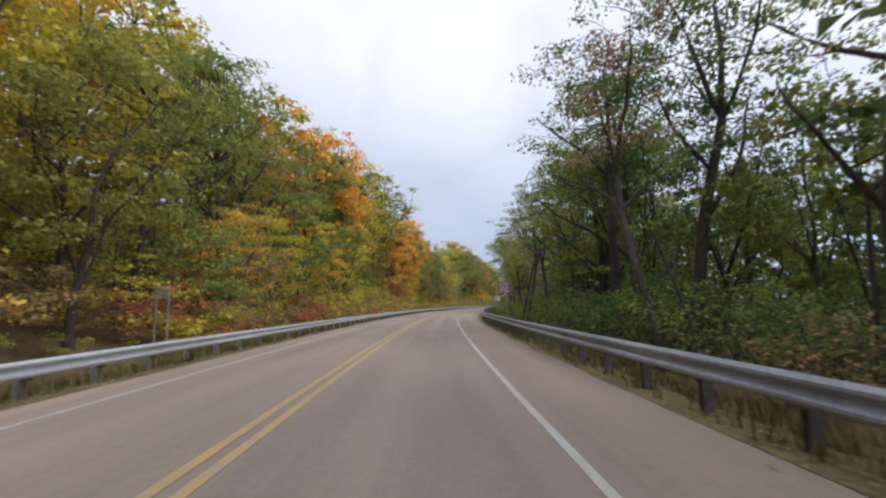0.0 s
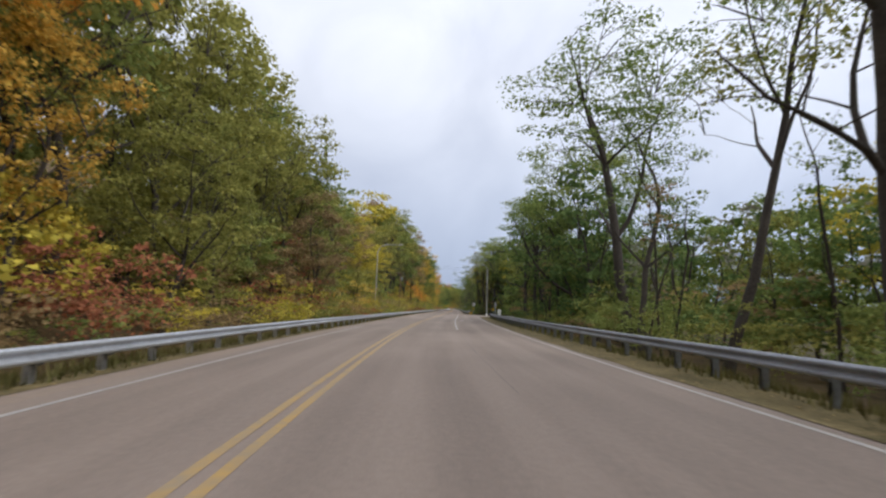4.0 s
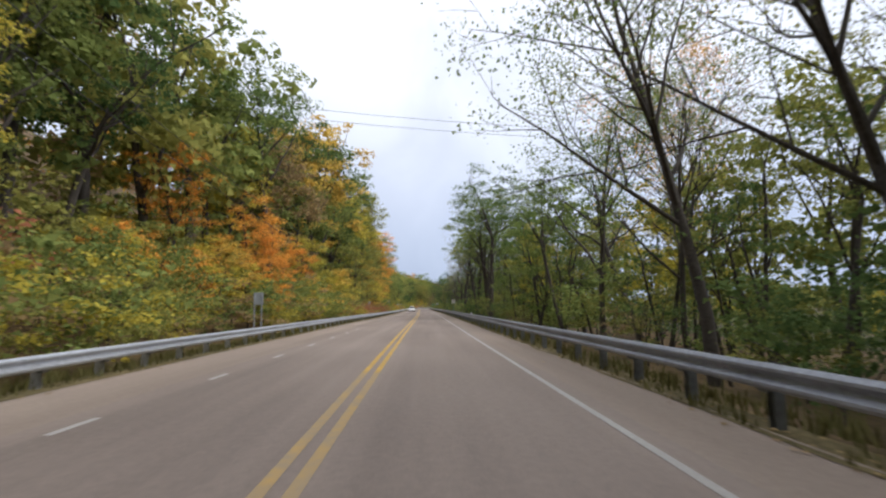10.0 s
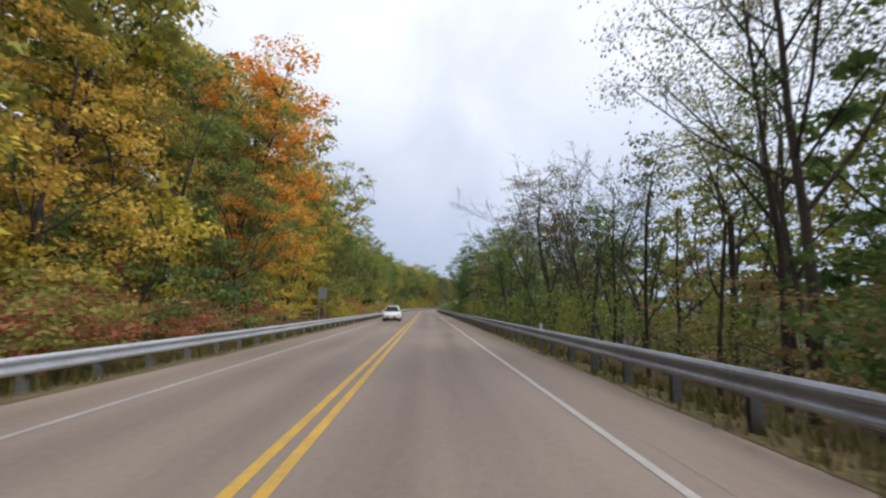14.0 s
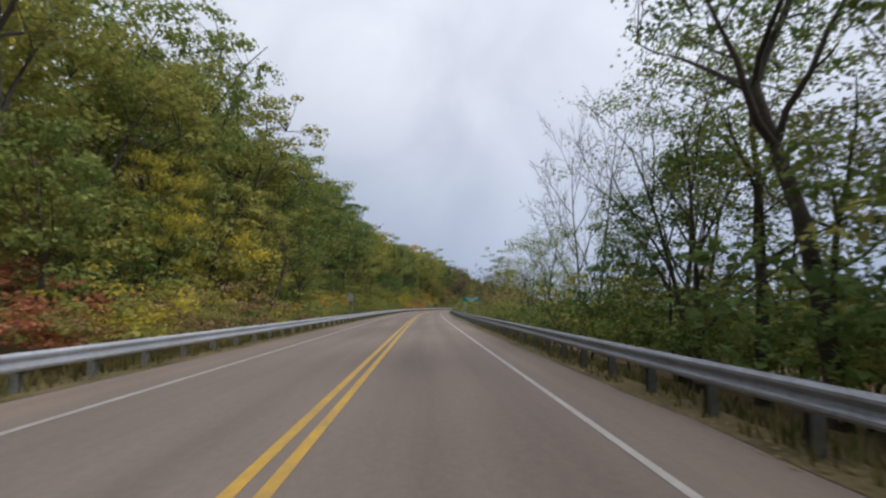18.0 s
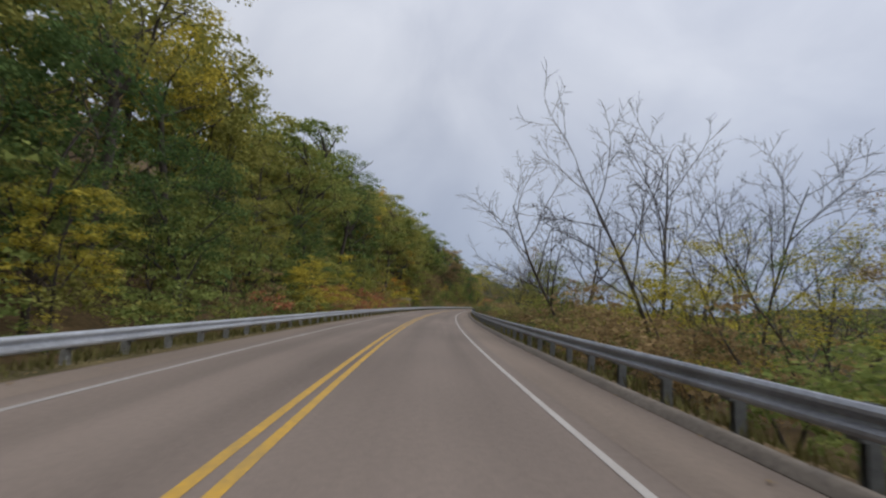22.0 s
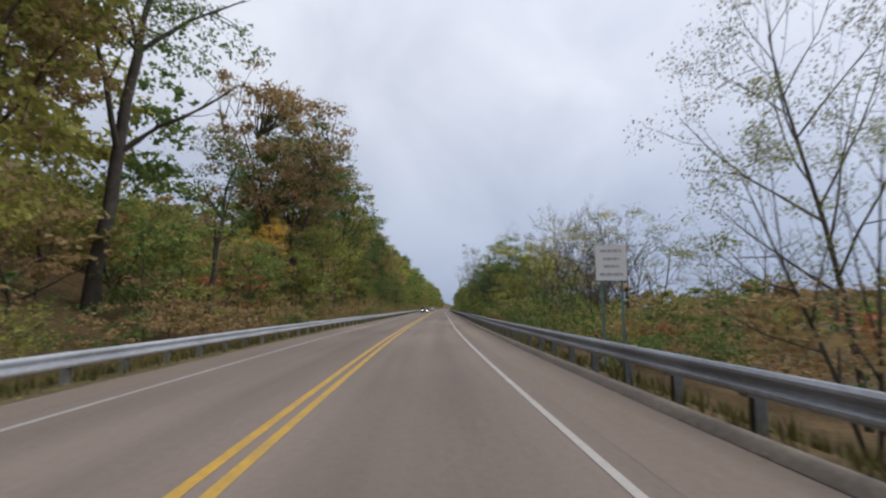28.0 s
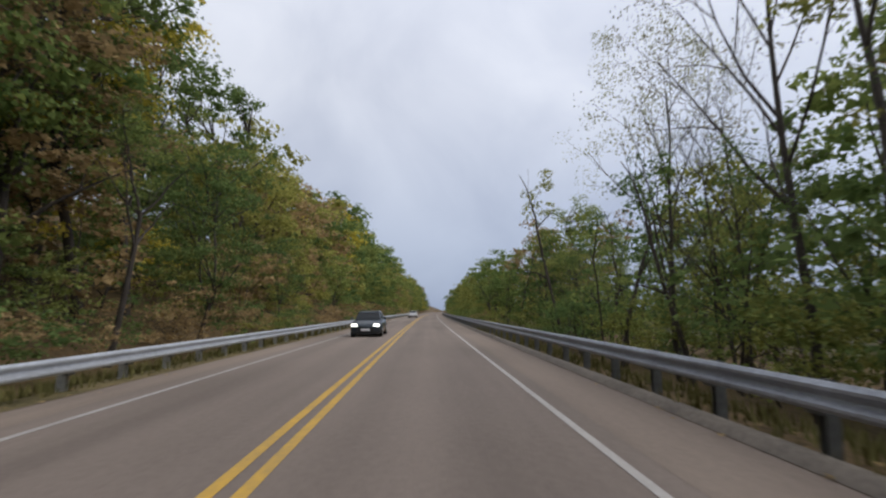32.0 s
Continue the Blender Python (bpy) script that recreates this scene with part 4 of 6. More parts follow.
    # young growth all the way up the slope
    for _ in range(430):
        s, o = rng.uniform(-8, 850), rng.uniform(-21, -8.5)
        warm = 2.0 if s < 45 or 60 < s < 160 or 280 < s < 360 else 0.5
        plant("scrub", s, o, pick(rng, zone(s, LEFT_HUES) + [("rust", warm), ("brown", 1.5)]), rng.uniform(2.2, 5.0), rng.uniform(1.0, 1.5))


def right_woods():
    rng = random.Random(5)
    spans = [  # from, to, offset, step, kinds, height
        (-50, 34, 10.0, 6.0, (("thin", 2), ("full", 2), ("tall", 1)), 15), (34, 60, 10.0, 7.0, (("thin", 3), ("full", 1)), 12), (60, 78, 10.5, 5.5, (("thin", 2), ("tall", 2), ("full", 1)), 14), (78, 96, 10.5, 5.5, (("thin", 2), ("full", 1)), 11.5), (62, 98, 15, 5.5, (("tall", 1), ("full", 1)), 12.5), (96, 140, 10.5, 7.0, (("tall", 2), ("thin", 1)), 20), (140, 188, 11, 6.5, (("tall", 2), ("full", 1)), 15), (-50, 184, 15, 6.5, (("full", 2), ("mid", 3)), 10.5),
        (-50, 180, 21, 6.0, (("mid", 1),), 11.5), (-50, 176, 29, 7.0, (("mid", 1), ("back", 1)), 11.5),
        (-50, 186, 25, 4.0, (("back", 1),), 5), (238, 470, 27, 4.0, (("back", 1),), 4.5), (238, 470, 36, 4.5, (("back", 1),), 5), (470, 760, 40, 6.0, (("back", 1),), 4.5), (470, 1200, 60, 8.0, (("back", 1),), 6),
        (760, 1200, 27, 5.0, (("back", 1),), 5),
        (180, 192, 18, 4.0, (("mid", 1),), 13), (186, 198, 28, 4.0, (("mid", 1),), 13), (190, 201, 40, 4.0, (("mid", 1),), 14), (190, 201, 55, 4.0, (("mid", 1),), 14),
        (232, 262, 15, 4.5, (("tall", 2), ("full", 2)), 21), (226, 242, 20, 5.5, (("tall", 2), ("thin", 2)), 19), (223, 236, 26, 4.6, (("thin", 1), ("tall", 1)), 17), (221, 234, 34, 3.2, (("mid", 1),), 18), (220, 232, 44, 3.2, (("mid", 1),), 18),
        (217, 230, 55, 3.6, (("mid", 1),), 17), (219, 226, 17, 2.2, (("shrub", 1),), 3), (219, 226, 24, 2.2, (("shrub", 1),), 3.2), (219, 226, 31, 2.2, (("shrub", 1),), 3.2), (220, 460, 22, 5.5, (("mid", 3), ("thin", 2)), 13), 
        (243, 262, 10.6, 7.5, (("tall", 1), ("thin", 2)), 17), (262, 282, 9.8, 6.0, (("tall", 2), ("lofty", 3)), 15), (282, 306, 9.8, 6.0, (("full", 2), ("thin", 2)), 10), (306, 362, 9.6, 7.0, (("tall", 3), ("thin", 2)), 15.5), (368, 402, 9.8, 8.0, (("lofty", 1), ("thin", 1), ("bare", 2)), 11), (402, 420, 9.8, 6.0, (("full", 2), ("thin", 2)), 11), (420, 462, 9.8, 5.5, (("full", 2), ("thin", 1)), 9.6),
        (240, 460, 14, 7.5, (("tall", 1), ("thin", 2), ("full", 1)), 13), (240, 450, 31, 8.0, (("back", 1), ("mid", 1)), 10),
        (462, 500, 10.6, 6.0, (("wispy", 2), ("bare", 2), ("thin", 1)), 9), (500, 527, 13, 8.0, (("wispy", 3), ("bare", 1)), 8), (527, 536, 13, 5.0, (("wispy", 1),), 5), (535, 580, 12.5, 8.0, (("bare", 1), ("wispy", 3)), 6.0),
        (580, 690, 11.5, 8.0, (("wispy", 2), ("bare", 3)), 6.2), (600, 775, 24, 5.0, (("back", 1),), 5), (600, 775, 32, 5.0, (("back", 1),), 5.5), (470, 700, 20, 8.0, (("wispy", 3), ("thin", 1)), 8), (470, 710, 30, 6.0, (("scrubby", 1),), 5),
        (690, 765, 10.5, 6.5, (("wispy", 1), ("bare", 2)), 7.0), (700, 760, 18, 8.0, (("wispy", 1), ("bare", 1)), 9),
        (762, 801, 10.2, 5.0, (("full", 3), ("thin", 1)), 8.6), (801, 829, 10.6, 5.0, (("wispy", 1),), 6.5), (829, 1250, 10.2, 5.0, (("full", 3), ("thin", 1)), 8.6), (765, 1250, 15, 5.5, (("full", 2), ("mid", 3)), 10), (765, 1250, 22, 7.0, (("mid", 1),), 11.5),
    ]
    for a, b, o, step, kinds, top in spans:
        s = a + rng.uniform(0, step * 0.7)
        while s < b:
            oo = o + rng.uniform(-1.3, 1.5) + (max(0, rail_right(s) - 5.5) if s < 200 else 0)
            k = pick(rng, kinds)
            k = "shrub" if k == "scrubby" else k
            plant(k, s, oo, pick(rng, zone(s, RIGHT_HUES)), top * rng.uniform(0.75, 1.18), rng.uniform(0.95, 1.25))
            s += step * rng.uniform(0.7, 1.35)
    s = -40
    while s < 1000:
        if not 182 < s < 234:
            thick = 460 < s < 720
            for _ in range(2 if thick else 1):
                o = rail_right(s) + rng.uniform(2.0, 11 if thick else 5.5)
                table = ((("brown", 4), ("rust", 0.3), ("olive", 2), ("green", 1), ("deep", 1)) if s > 560 else (("brown", 2), ("olive", 4), ("green", 3), ("deep", 1))) if thick else (("olive", 4), ("green", 4), ("deep", 2), ("brown", 1))
                plant("shrub" if rng.random() < (0.55 if thick else 0.75) else "brush", s, o, pick(rng, table), rng.uniform(1.6, 3.4), rng.uniform(0.9, 1.4))
        s += rng.uniform(1.8, 4.0)


def right_understory():
    """Dark young growth that fills the woods between the trunks."""
    rng = random.Random(23)
    deep = (("deep", 3), ("green", 3), ("olive", 3), ("brown", 0.7))
    for a, b, lo, hi in ((-6, 184, 11, 17), (238, 468, 9.5, 16), (762, 850, 10, 16)):
        s = a
        while s < b:
            o = rng.uniform(lo, hi) + (max(0, rail_right(s) - 5.5) if s < 200 else 0)
            plant("scrub", s, o, "deep" if s < 56 else pick(rng, deep), rng.uniform(2.8, 5.2) * (0.75 if s < 56 else 1), rng.uniform(1.0, 1.5))
            s += rng.uniform(1.0, 2.2)
    for a, b in ((-6, 182), (238, 470), (762, 850)):
        s = a
        while s < b:   # thin young stems between the big trunks
            o = rng.uniform(8.8, 16) + (max(0, rail_right(s) - 5.5) if s < 200 else 0)
            plant("slender", s, o, pick(rng, deep), rng.uniform(5, 10), rng.uniform(0.8, 1.2))
            s += rng.uniform(0.9, 2.4)
    for k in range(30):
        plant("scrub", rng.uniform(222.5, 227), 15 + 1.6 * k, pick(rng, deep), rng.uniform(3.6, 5.6), 1.4)
        plant("scrub", rng.uniform(221, 224), 17 + 1.9 * k, pick(rng, deep), rng.uniform(2.8, 4.2), 1.5)
    for _ in range(110):
        plant("scrub", rng.uniform(229, 264), rng.uniform(16, 36), pick(rng, deep), rng.uniform(2.4, 5.0), rng.uniform(1.2, 1.6))
    for _ in range(150):
        s = rng.uniform(472, 624)
        plant("scrub", s, rail_right(s) + rng.uniform(2.4, 13), pick(rng, (("olive", 3), ("green", 3), ("deep", 2), ("brown", 1.2)) if s < 560 else (("olive", 1.5), ("green", 0.5), ("deep", 2), ("brown", 4))), rng.uniform(2.0, 4.0), rng.uniform(1.0, 1.5))
    for _ in range(90):   # dry brush that closes off the river meadow
        s = rng.uniform(566, 628)
        plant("scrub", s, rail_right(s) + rng.uniform(2.2, 12), pick(rng, (("brown", 5), ("deep", 2), ("olive", 1.5))), rng.uniform(2.0, 3.8), rng.uniform(1.1, 1.5))
    for _ in range(34):
        s = rng.uniform(588, 624)
        plant("brush", s, rail_right(s) + rng.uniform(1.8, 4.5), pick(rng, (("brown", 2), ("rust", 0.5), ("olive", 2), ("deep", 1.5))), rng.uniform(1.6, 2.8), rng.uniform(0.9, 1.2))
    for _ in range(46):
        s = rng.uniform(625, 690)
        plant("shrub", s, rail_right(s) + rng.uniform(1.8, 5.5), pick(rng, (("brown", 4.5), ("rust", 0.5), ("olive", 2), ("yellow", 1))), rng.uniform(2.4, 4.4), rng.uniform(0.9, 1.3))


def late_brush():
    """Dry brown and dull green brush that hides the low ground by the river."""
    rng = random.Random(31)
    for _ in range(170):
        s = rng.uniform(620, 768)
        plant("scrub", s, rail_right(s) + rng.uniform(2.2, 15), pick(rng, (("brown", 4), ("rust", 0.3), ("olive", 2), ("deep", 2.5), ("green", 0.3))), rng.uniform(1.8, 4.2), rng.uniform(1.0, 1.5))


left_woods()
right_woods()
right_understory()
late_brush()
# single trees that stand out
plant("big", 107, -13.5, "orange", 20, 1.1, keep=True)
plant("full", 101, -10.5, "rust", 6, 1.2, keep=True)
plant("full", 18, -11.0, "olive", 12, 1.2, keep=True)
plant("full", 30, -10.5, "gold", 8, 1.2, keep=True)
plant("full", 112, -11.5, "gold", 13, 1.0, keep=True)
plant("full", 118, -12.0, "gold", 11, 1.0, keep=True)
plant("sapling", 287, -11.5, "yellow", 4.5, 1.2, keep=True)
plant("full", 291, -12.0, "gold", 6.5, 1.1, keep=True)
plant("full", 296, -11.0, "orange", 6.0, 1.1, keep=True)
plant("full", 308, -12.6, "orange", 8.0, 1.1, keep=True)
plant("big", 277, -18.5, "green", 20, 1.0, keep=True)
plant("big", 284.5, -19.5, "deep", 20, 1.0, keep=True)
plant("big", 295.6, -18.5, "orange", 13, 0.95, keep=True)
plant("full", 302.3, -14.5, "orange", 11.8, 1.1, keep=True)
plant("full", 299.5, -12.6, "orange", 8.5, 1.0, keep=True)
plant("big", 307, -19.5, "yellow", 17, 0.75, keep=True)
plant("full", 312, -12.5, "yellow", 9.5, 1.0, keep=True)
plant("full", 378, -13.7, "gold", 13.5, 1.0, keep=True)
plant("big", 391, -13.5, "orange", 21, 1.15, keep=True)
plant("full", 387, -10.6, "orange", 11, 1.1, keep=True)
plant("full", 394, -10.2, "yellow", 10, 0.9, keep=True)
plant("full", 397, -11.5, "orange", 13, 0.9, keep=True)
plant("full", 150, -12.0, "rust", 8, 0.8, keep=True)
plant("full", 157, -12.5, "brown", 8, 1.2, keep=True)
plant("bare", 141, -13.0, "grey", 15, 0.7, keep=True)
plant("full", 322, -10.5, "yellow", 6, 1.3, keep=True)
plant("sapling", 326, -9.6, "rust", 3.2, 1.3, keep=True)
plant("sapling", 316, -9.8, "olive", 4.2, 1.3, keep=True)
plant("full", 331, -11.0, "olive", 6, 1.4, keep=True)
for k in range(16):
    plant("sapling", 317 + 2.1 * k, -11.2 - 1.5 * (k % 3), ("olive", "yellow", "green", "gold", "green")[k % 5], 4.6 + 0.8 * (k % 4), 1.25, keep=True)
plant("lofty", 285, 18.0, "orange", 21, 0.9, keep=True)
plant("lofty", 287.5, 20.5, "brown", 20, 0.9, keep=True)
plant("lofty", 282, 15.5, "brown", 13, 0.9, keep=True)
plant("full", 587, -9.0, "yellow", 5.5, 1.3, keep=True)
plant("bare", 583, 11.8, "grey", 14.5, 1.35, keep=True)
plant("full", 586, 10.4, "olive", 7.6, 0.9, keep=True)
plant("full", 590.5, 11.6, "green", 5.6, 1.0, keep=True)
plant("bare", 512, 10.8, "grey", 8.4, 1.1, keep=True)
plant("wispy", 515.5, 11.6, "olive", 8.8, 1.1, keep=True)
plant("full", 512, 11.4, "olive", 5.0, 0.9, keep=True)
plant("lofty", 37, 12.2, "green", 16, 0.8, keep=True)
plant("full", 38.5, 12.8, "deep", 15.5, 1.0, keep=True)
plant("full", 33.5, 14.5, "deep", 14, 1.1, keep=True)
plant("tall", 41, 12.8, "olive", 15, 0.9, keep=True)
plant("tall", 46, 11.8, "green", 14, 0.9, keep=True)
plant("full", 603, -9.2, "yellow", 5.5, 1.0, keep=True)
plant("full", 561, -8.8, "yellow", 5.0, 1.2, keep=True)
plant("shrub", 595, -8.6, "rust", 3.4, 1.4, keep=True)
plant("shrub", 592, -8.9, "rust", 3.2, 1.4, keep=True)
plant("tall", 171, 12.8, "green", 17, 1.2, keep=True)
plant("spreading", 154, 14.3, "green", 21, 0.95, keep=True)
plant("tall", 161, 13.0, "green", 16.5, 1.1, keep=True)
plant("tall", 250.2, 13.6, "green", 22, 1.15, keep=True)
plant("tall", 256.8, 13.2, "olive", 18, 1.0, keep=True)
plant("thin", 249.5, 10.4, "green", 17, 1.2, keep=True)
plant("tall", 345, 8.7, "green", 18, 1.1, keep=True)
plant("lofty", 363.5, 9.4, "olive", 18, 0.9, keep=True)
plant("lofty", 365.5, 10.4, "grey", 17, 0.8, keep=True)
plant("lofty", 367, 12.0, "olive", 14, 0.9, keep=True)
plant("bare", 380, 10.5, "grey", 11, 0.8, keep=True, lean=(0, -12))
plant("bare", 340.7, 9.2, "grey", 16, 0.8, keep=True)
plant("tall", 315, 8.9, "green", 16, 1.2, keep=True)
plant("bare", 611.8, 11.8, "grey", 10.0, 0.72, keep=True)
plant("bare", 613.0, 15.0, "grey", 11.0, 0.8, keep=True)
plant("bare", 610.4, 12.6, "grey", 8.0, 0.8, keep=True, lean=(0, -8))
plant("bare", 617.0, 13.5, "grey", 8.0, 1.0, keep=True)
plant("wispy", 668, 8.4, "yellow", 8.5, 1.3, keep=True)
plant("wispy", 672, 9.5, "olive", 7.0, 1.3, keep=True)
plant("bare", 571.5, 13.6, "grey", 15.0, 1.1, keep=True, lean=(0, -8))
plant("bare", 574.9, 20.0, "grey", 16.0, 1.0, keep=True)
plant("bare", 563.0, 15.5, "grey", 8.5, 1.1, keep=True)
plant("wispy", 568.5, 13.0, "yellow", 7.5, 1.2, keep=True)
plant("wispy", 560.0, 11.5, "yellow", 6.0, 1.2, keep=True)
plant("bare", 475.5, 10.2, "grey", 15, 0.65, keep=True)
for ss, oo, hh in ((508.5, 12.6, 7.6), (514, 13.4, 8.8)):
    plant("wispy", ss, oo, "olive", hh, 1.1, keep=True)
plant("full", 471, 10.5, "deep", 7.0, 0.9, keep=True)
for k in range(44):
    plant("scrub", 446 + 0.8 * k, 9.2 + 1.3 * (k % 5), ("deep", "green", "olive", "deep")[k % 4], 3.0 + 0.6 * (k % 4), 1.3, keep=True)
plant("lofty", 712.5, 13.6, "grey", 15, 0.8, keep=True)
plant("wispy", 708, 9.6, "olive", 7.5, 0.8, keep=True)
plant("lofty", 763.5, 11.3, "olive", 13.5, 0.9, keep=True)
plant("lofty", 815, 9.8, "olive", 12.5, 0.8, keep=True)
plant("lofty", 809.5, 9.9, "grey", 16, 0.8, keep=True)
plant("bare", 812.5, 10.4, "grey", 11, 0.6, keep=True)
plant("tall", 191.5, 19, "deep", 18, 1.3, keep=True)
plant("tall", 199.3, 21.5, "deep", 19, 1.7, keep=True)
plant("tall", 312, 12.5, "green", 17, 1.1, keep=True)
plant("tall", 318, 11.6, "green", 16.5, 1.1, keep=True)
plant("tall", 323.5, 10.4, "green", 17, 1.2, keep=True)
for kk, ss, oo, hue, hh in (("tall", 459, 9.8, "deep", 13.5), ("tall", 463, 11.0, "green", 13), ("full", 467, 11.5, "deep", 9.5),
                            ("tall", 433.5, 11.8, "deep", 15), ("tall", 438, 11.0, "green", 14), ("full", 443, 10.6, "deep", 11), ("tall", 447.5, 10.8, "deep", 14), ("full", 430, 12.6, "deep", 10),
                            ("full", 451, 12.4, "deep", 9), ("full", 436, 14.0, "deep", 10), ("full", 455, 13.6, "green", 9),
                            ("tall", 17, 11.0, "deep", 16), ("tall", 22.5, 10.6, "deep", 15.5), ("tall", 28, 11.6, "green", 14.5), ("full", 33, 12.2, "deep", 10), ("full", 25, 13.5, "deep", 11), ("full", 19, 13.8, "deep", 11)):
    plant(kk, ss, oo, hue, hh, 1.15, keep=True)
for k in range(16):
    plant("shrub", 429 + 1.7 * k, 10.4 + 1.6 * (k % 3), "deep" if k % 2 else "green", 3.4 + 0.5 * (k % 4), 1.3, keep=True)
    plant("shrub", 10 + 1.9 * k, 9.4 + 1.7 * (k % 3), "deep", 1.9 + 0.4 * (k % 4), 1.3, keep=True)
for k in range(20):
    plant("mid", 224 + 2.3 * (k % 5), 17 + 2.4 * k, "deep" if k % 3 else "green", 9 + (k % 4), 1.2, keep=True)
plant("tall", 237, 12.5, "green", 22, 1.2, keep=True)
plant("tall", 241.5, 11.4, "olive", 21.5, 1.2, keep=True)
plant("spreading", 234, 16.5, "green", 21, 0.9, keep=True)
plant("big", 434, -14.0, "deep", 17, 1.0, keep=True)
plant("big", 441, -14.0, "deep", 15.5, 1.0, keep=True)
for k in range(16):
    plant("shrub", 500.5 + 0.9 * k, 10.2 + 1.1 * (k % 3), ("deep", "olive", "green", "brown")[k % 4], 3.4 + 0.45 * (k % 4), 1.0, keep=True)
for k in range(16):
    plant("shrub", 521 + 1.7 * k, -9.4 - 1.3 * (k % 3), ("olive", "green", "gold", "deep", "olive")[k % 5], 2.0 + 0.45 * (k % 4), 1.4, keep=True)
for k in range(8):
    plant("shrub", 506 + 1.9 * k, -11.2 - 1.1 * (k % 3), ("gold", "olive", "green")[k % 3], 2.6 + 0.5 * (k % 3), 1.4, keep=True)
for ss, oo, hue, hh in ((708, -13.5, "green", 22), (715, -14.5, "olive", 20), (822, -14.0, "deep", 18), (815, -13.6, "green", 17.5), (510, -14.0, "olive", 15), (517, -13.5, "green", 14)):
    plant("big", ss, oo, hue, hh, 1.05, keep=True)
plant("bare", 205, -12.5, "grey", 16, 0.8, keep=True)
plant("big", 247, -15.5, "green", 21, 1.0, keep=True)
plant("big", 528, -13.5, "deep", 17, 1.0, keep=True)
plant("big", 536, -14.0, "green", 17, 1.0, keep=True)
plant("spreading", 751, -13.5, "brown", 20, 0.9, keep=True)
plant("full", 744, -13.5, "gold", 9, 0.9, keep=True)
plant("sapling", 644.5, -11.6, "yellow", 3.6, 1.2, keep=True)
for k in range(22):
    plant("scrub", 644 + 0.9 * k, -11.6 - 0.9 * (k % 4), ("olive", "deep", "brown", "green", "olive")[k % 5], 1.5 + 0.35 * (k % 4), 1.5, keep=True)
plant("wispy", 747.6, 13.3, "yellow", 11.8, 1.2, keep=True)
plant("bare", 743, 9.6, "grey", 7.5, 0.9, keep=True)
plant("wispy", 738, 11.0, "grey", 10, 0.8, keep=True)
plant("bare", 735.5, 12.0, "grey", 9.5, 0.8, keep=True)
plant("thin", 523.8, 12.2, "green", 12.6, 1.0, keep=True)
plant("wispy", 526.4, 14.0, "olive", 11.6, 0.8, keep=True)
plant("wispy", 759.2, 15.8, "yellow", 12.8, 1.1, keep=True)
plant("lofty", 754.5, 19.5, "grey", 15.5, 0.8, keep=True)
plant("bare", 756.5, 21.0, "grey", 16.0, 0.8, keep=True)
plant("bare", 751.0, 18.0, "grey", 13.5, 0.7, keep=True)
plant("spreading", 803.5, 17.5, "green", 18.5, 0.8, keep=True)
plant("thin", 655, 9.4, "yellow", 11.5, 1.0, keep=True)
plant("wispy", 660.5, 9.2, "yellow", 12.5, 1.1, keep=True)
plant("wispy", 647, 9.2, "grey", 10, 1.2, keep=True)
plant("bare", 647.5, 17.5, "grey", 18.0, 1.0, keep=True)
plant("bare", 649, 20.5, "grey", 15.5, 1.0, keep=True)
plant("lofty", 661.5, 18.0, "brown", 18.0, 0.9, keep=True)
plant("lofty", 664, 16.0, "grey", 13.0, 0.9, keep=True)
plant("bare", 631, 15.5, "grey", 14.0, 0.6, keep=True)
plant("bare", 639, 11.0, "grey", 9.4, 1.0, keep=True)
plant("bare", 634.5, 10.6, "grey", 7.6, 1.0, keep=True)
plant("full", 769.5, 10.3, "deep", 9.6, 1.25, keep=True)
plant("full", 766, 11.4, "deep", 8.8, 1.25, keep=True)
plant("full", 772.5, 11.8, "deep", 9.0, 1.2, keep=True)
for k in range(8):
    plant("shrub", 755 + 1.4 * k, 9.0 + 1.1 * (k % 3), "deep" if k % 2 else "green", 3.0 + 0.4 * (k % 3), 1.3, keep=True)
plant("bare", 792.2, 10.2, "grey", 13.5, 0.42, keep=True, lean=(-14, -14))
plant("full", 794.5, 14.6, "green", 12.2, 1.0, keep=True)


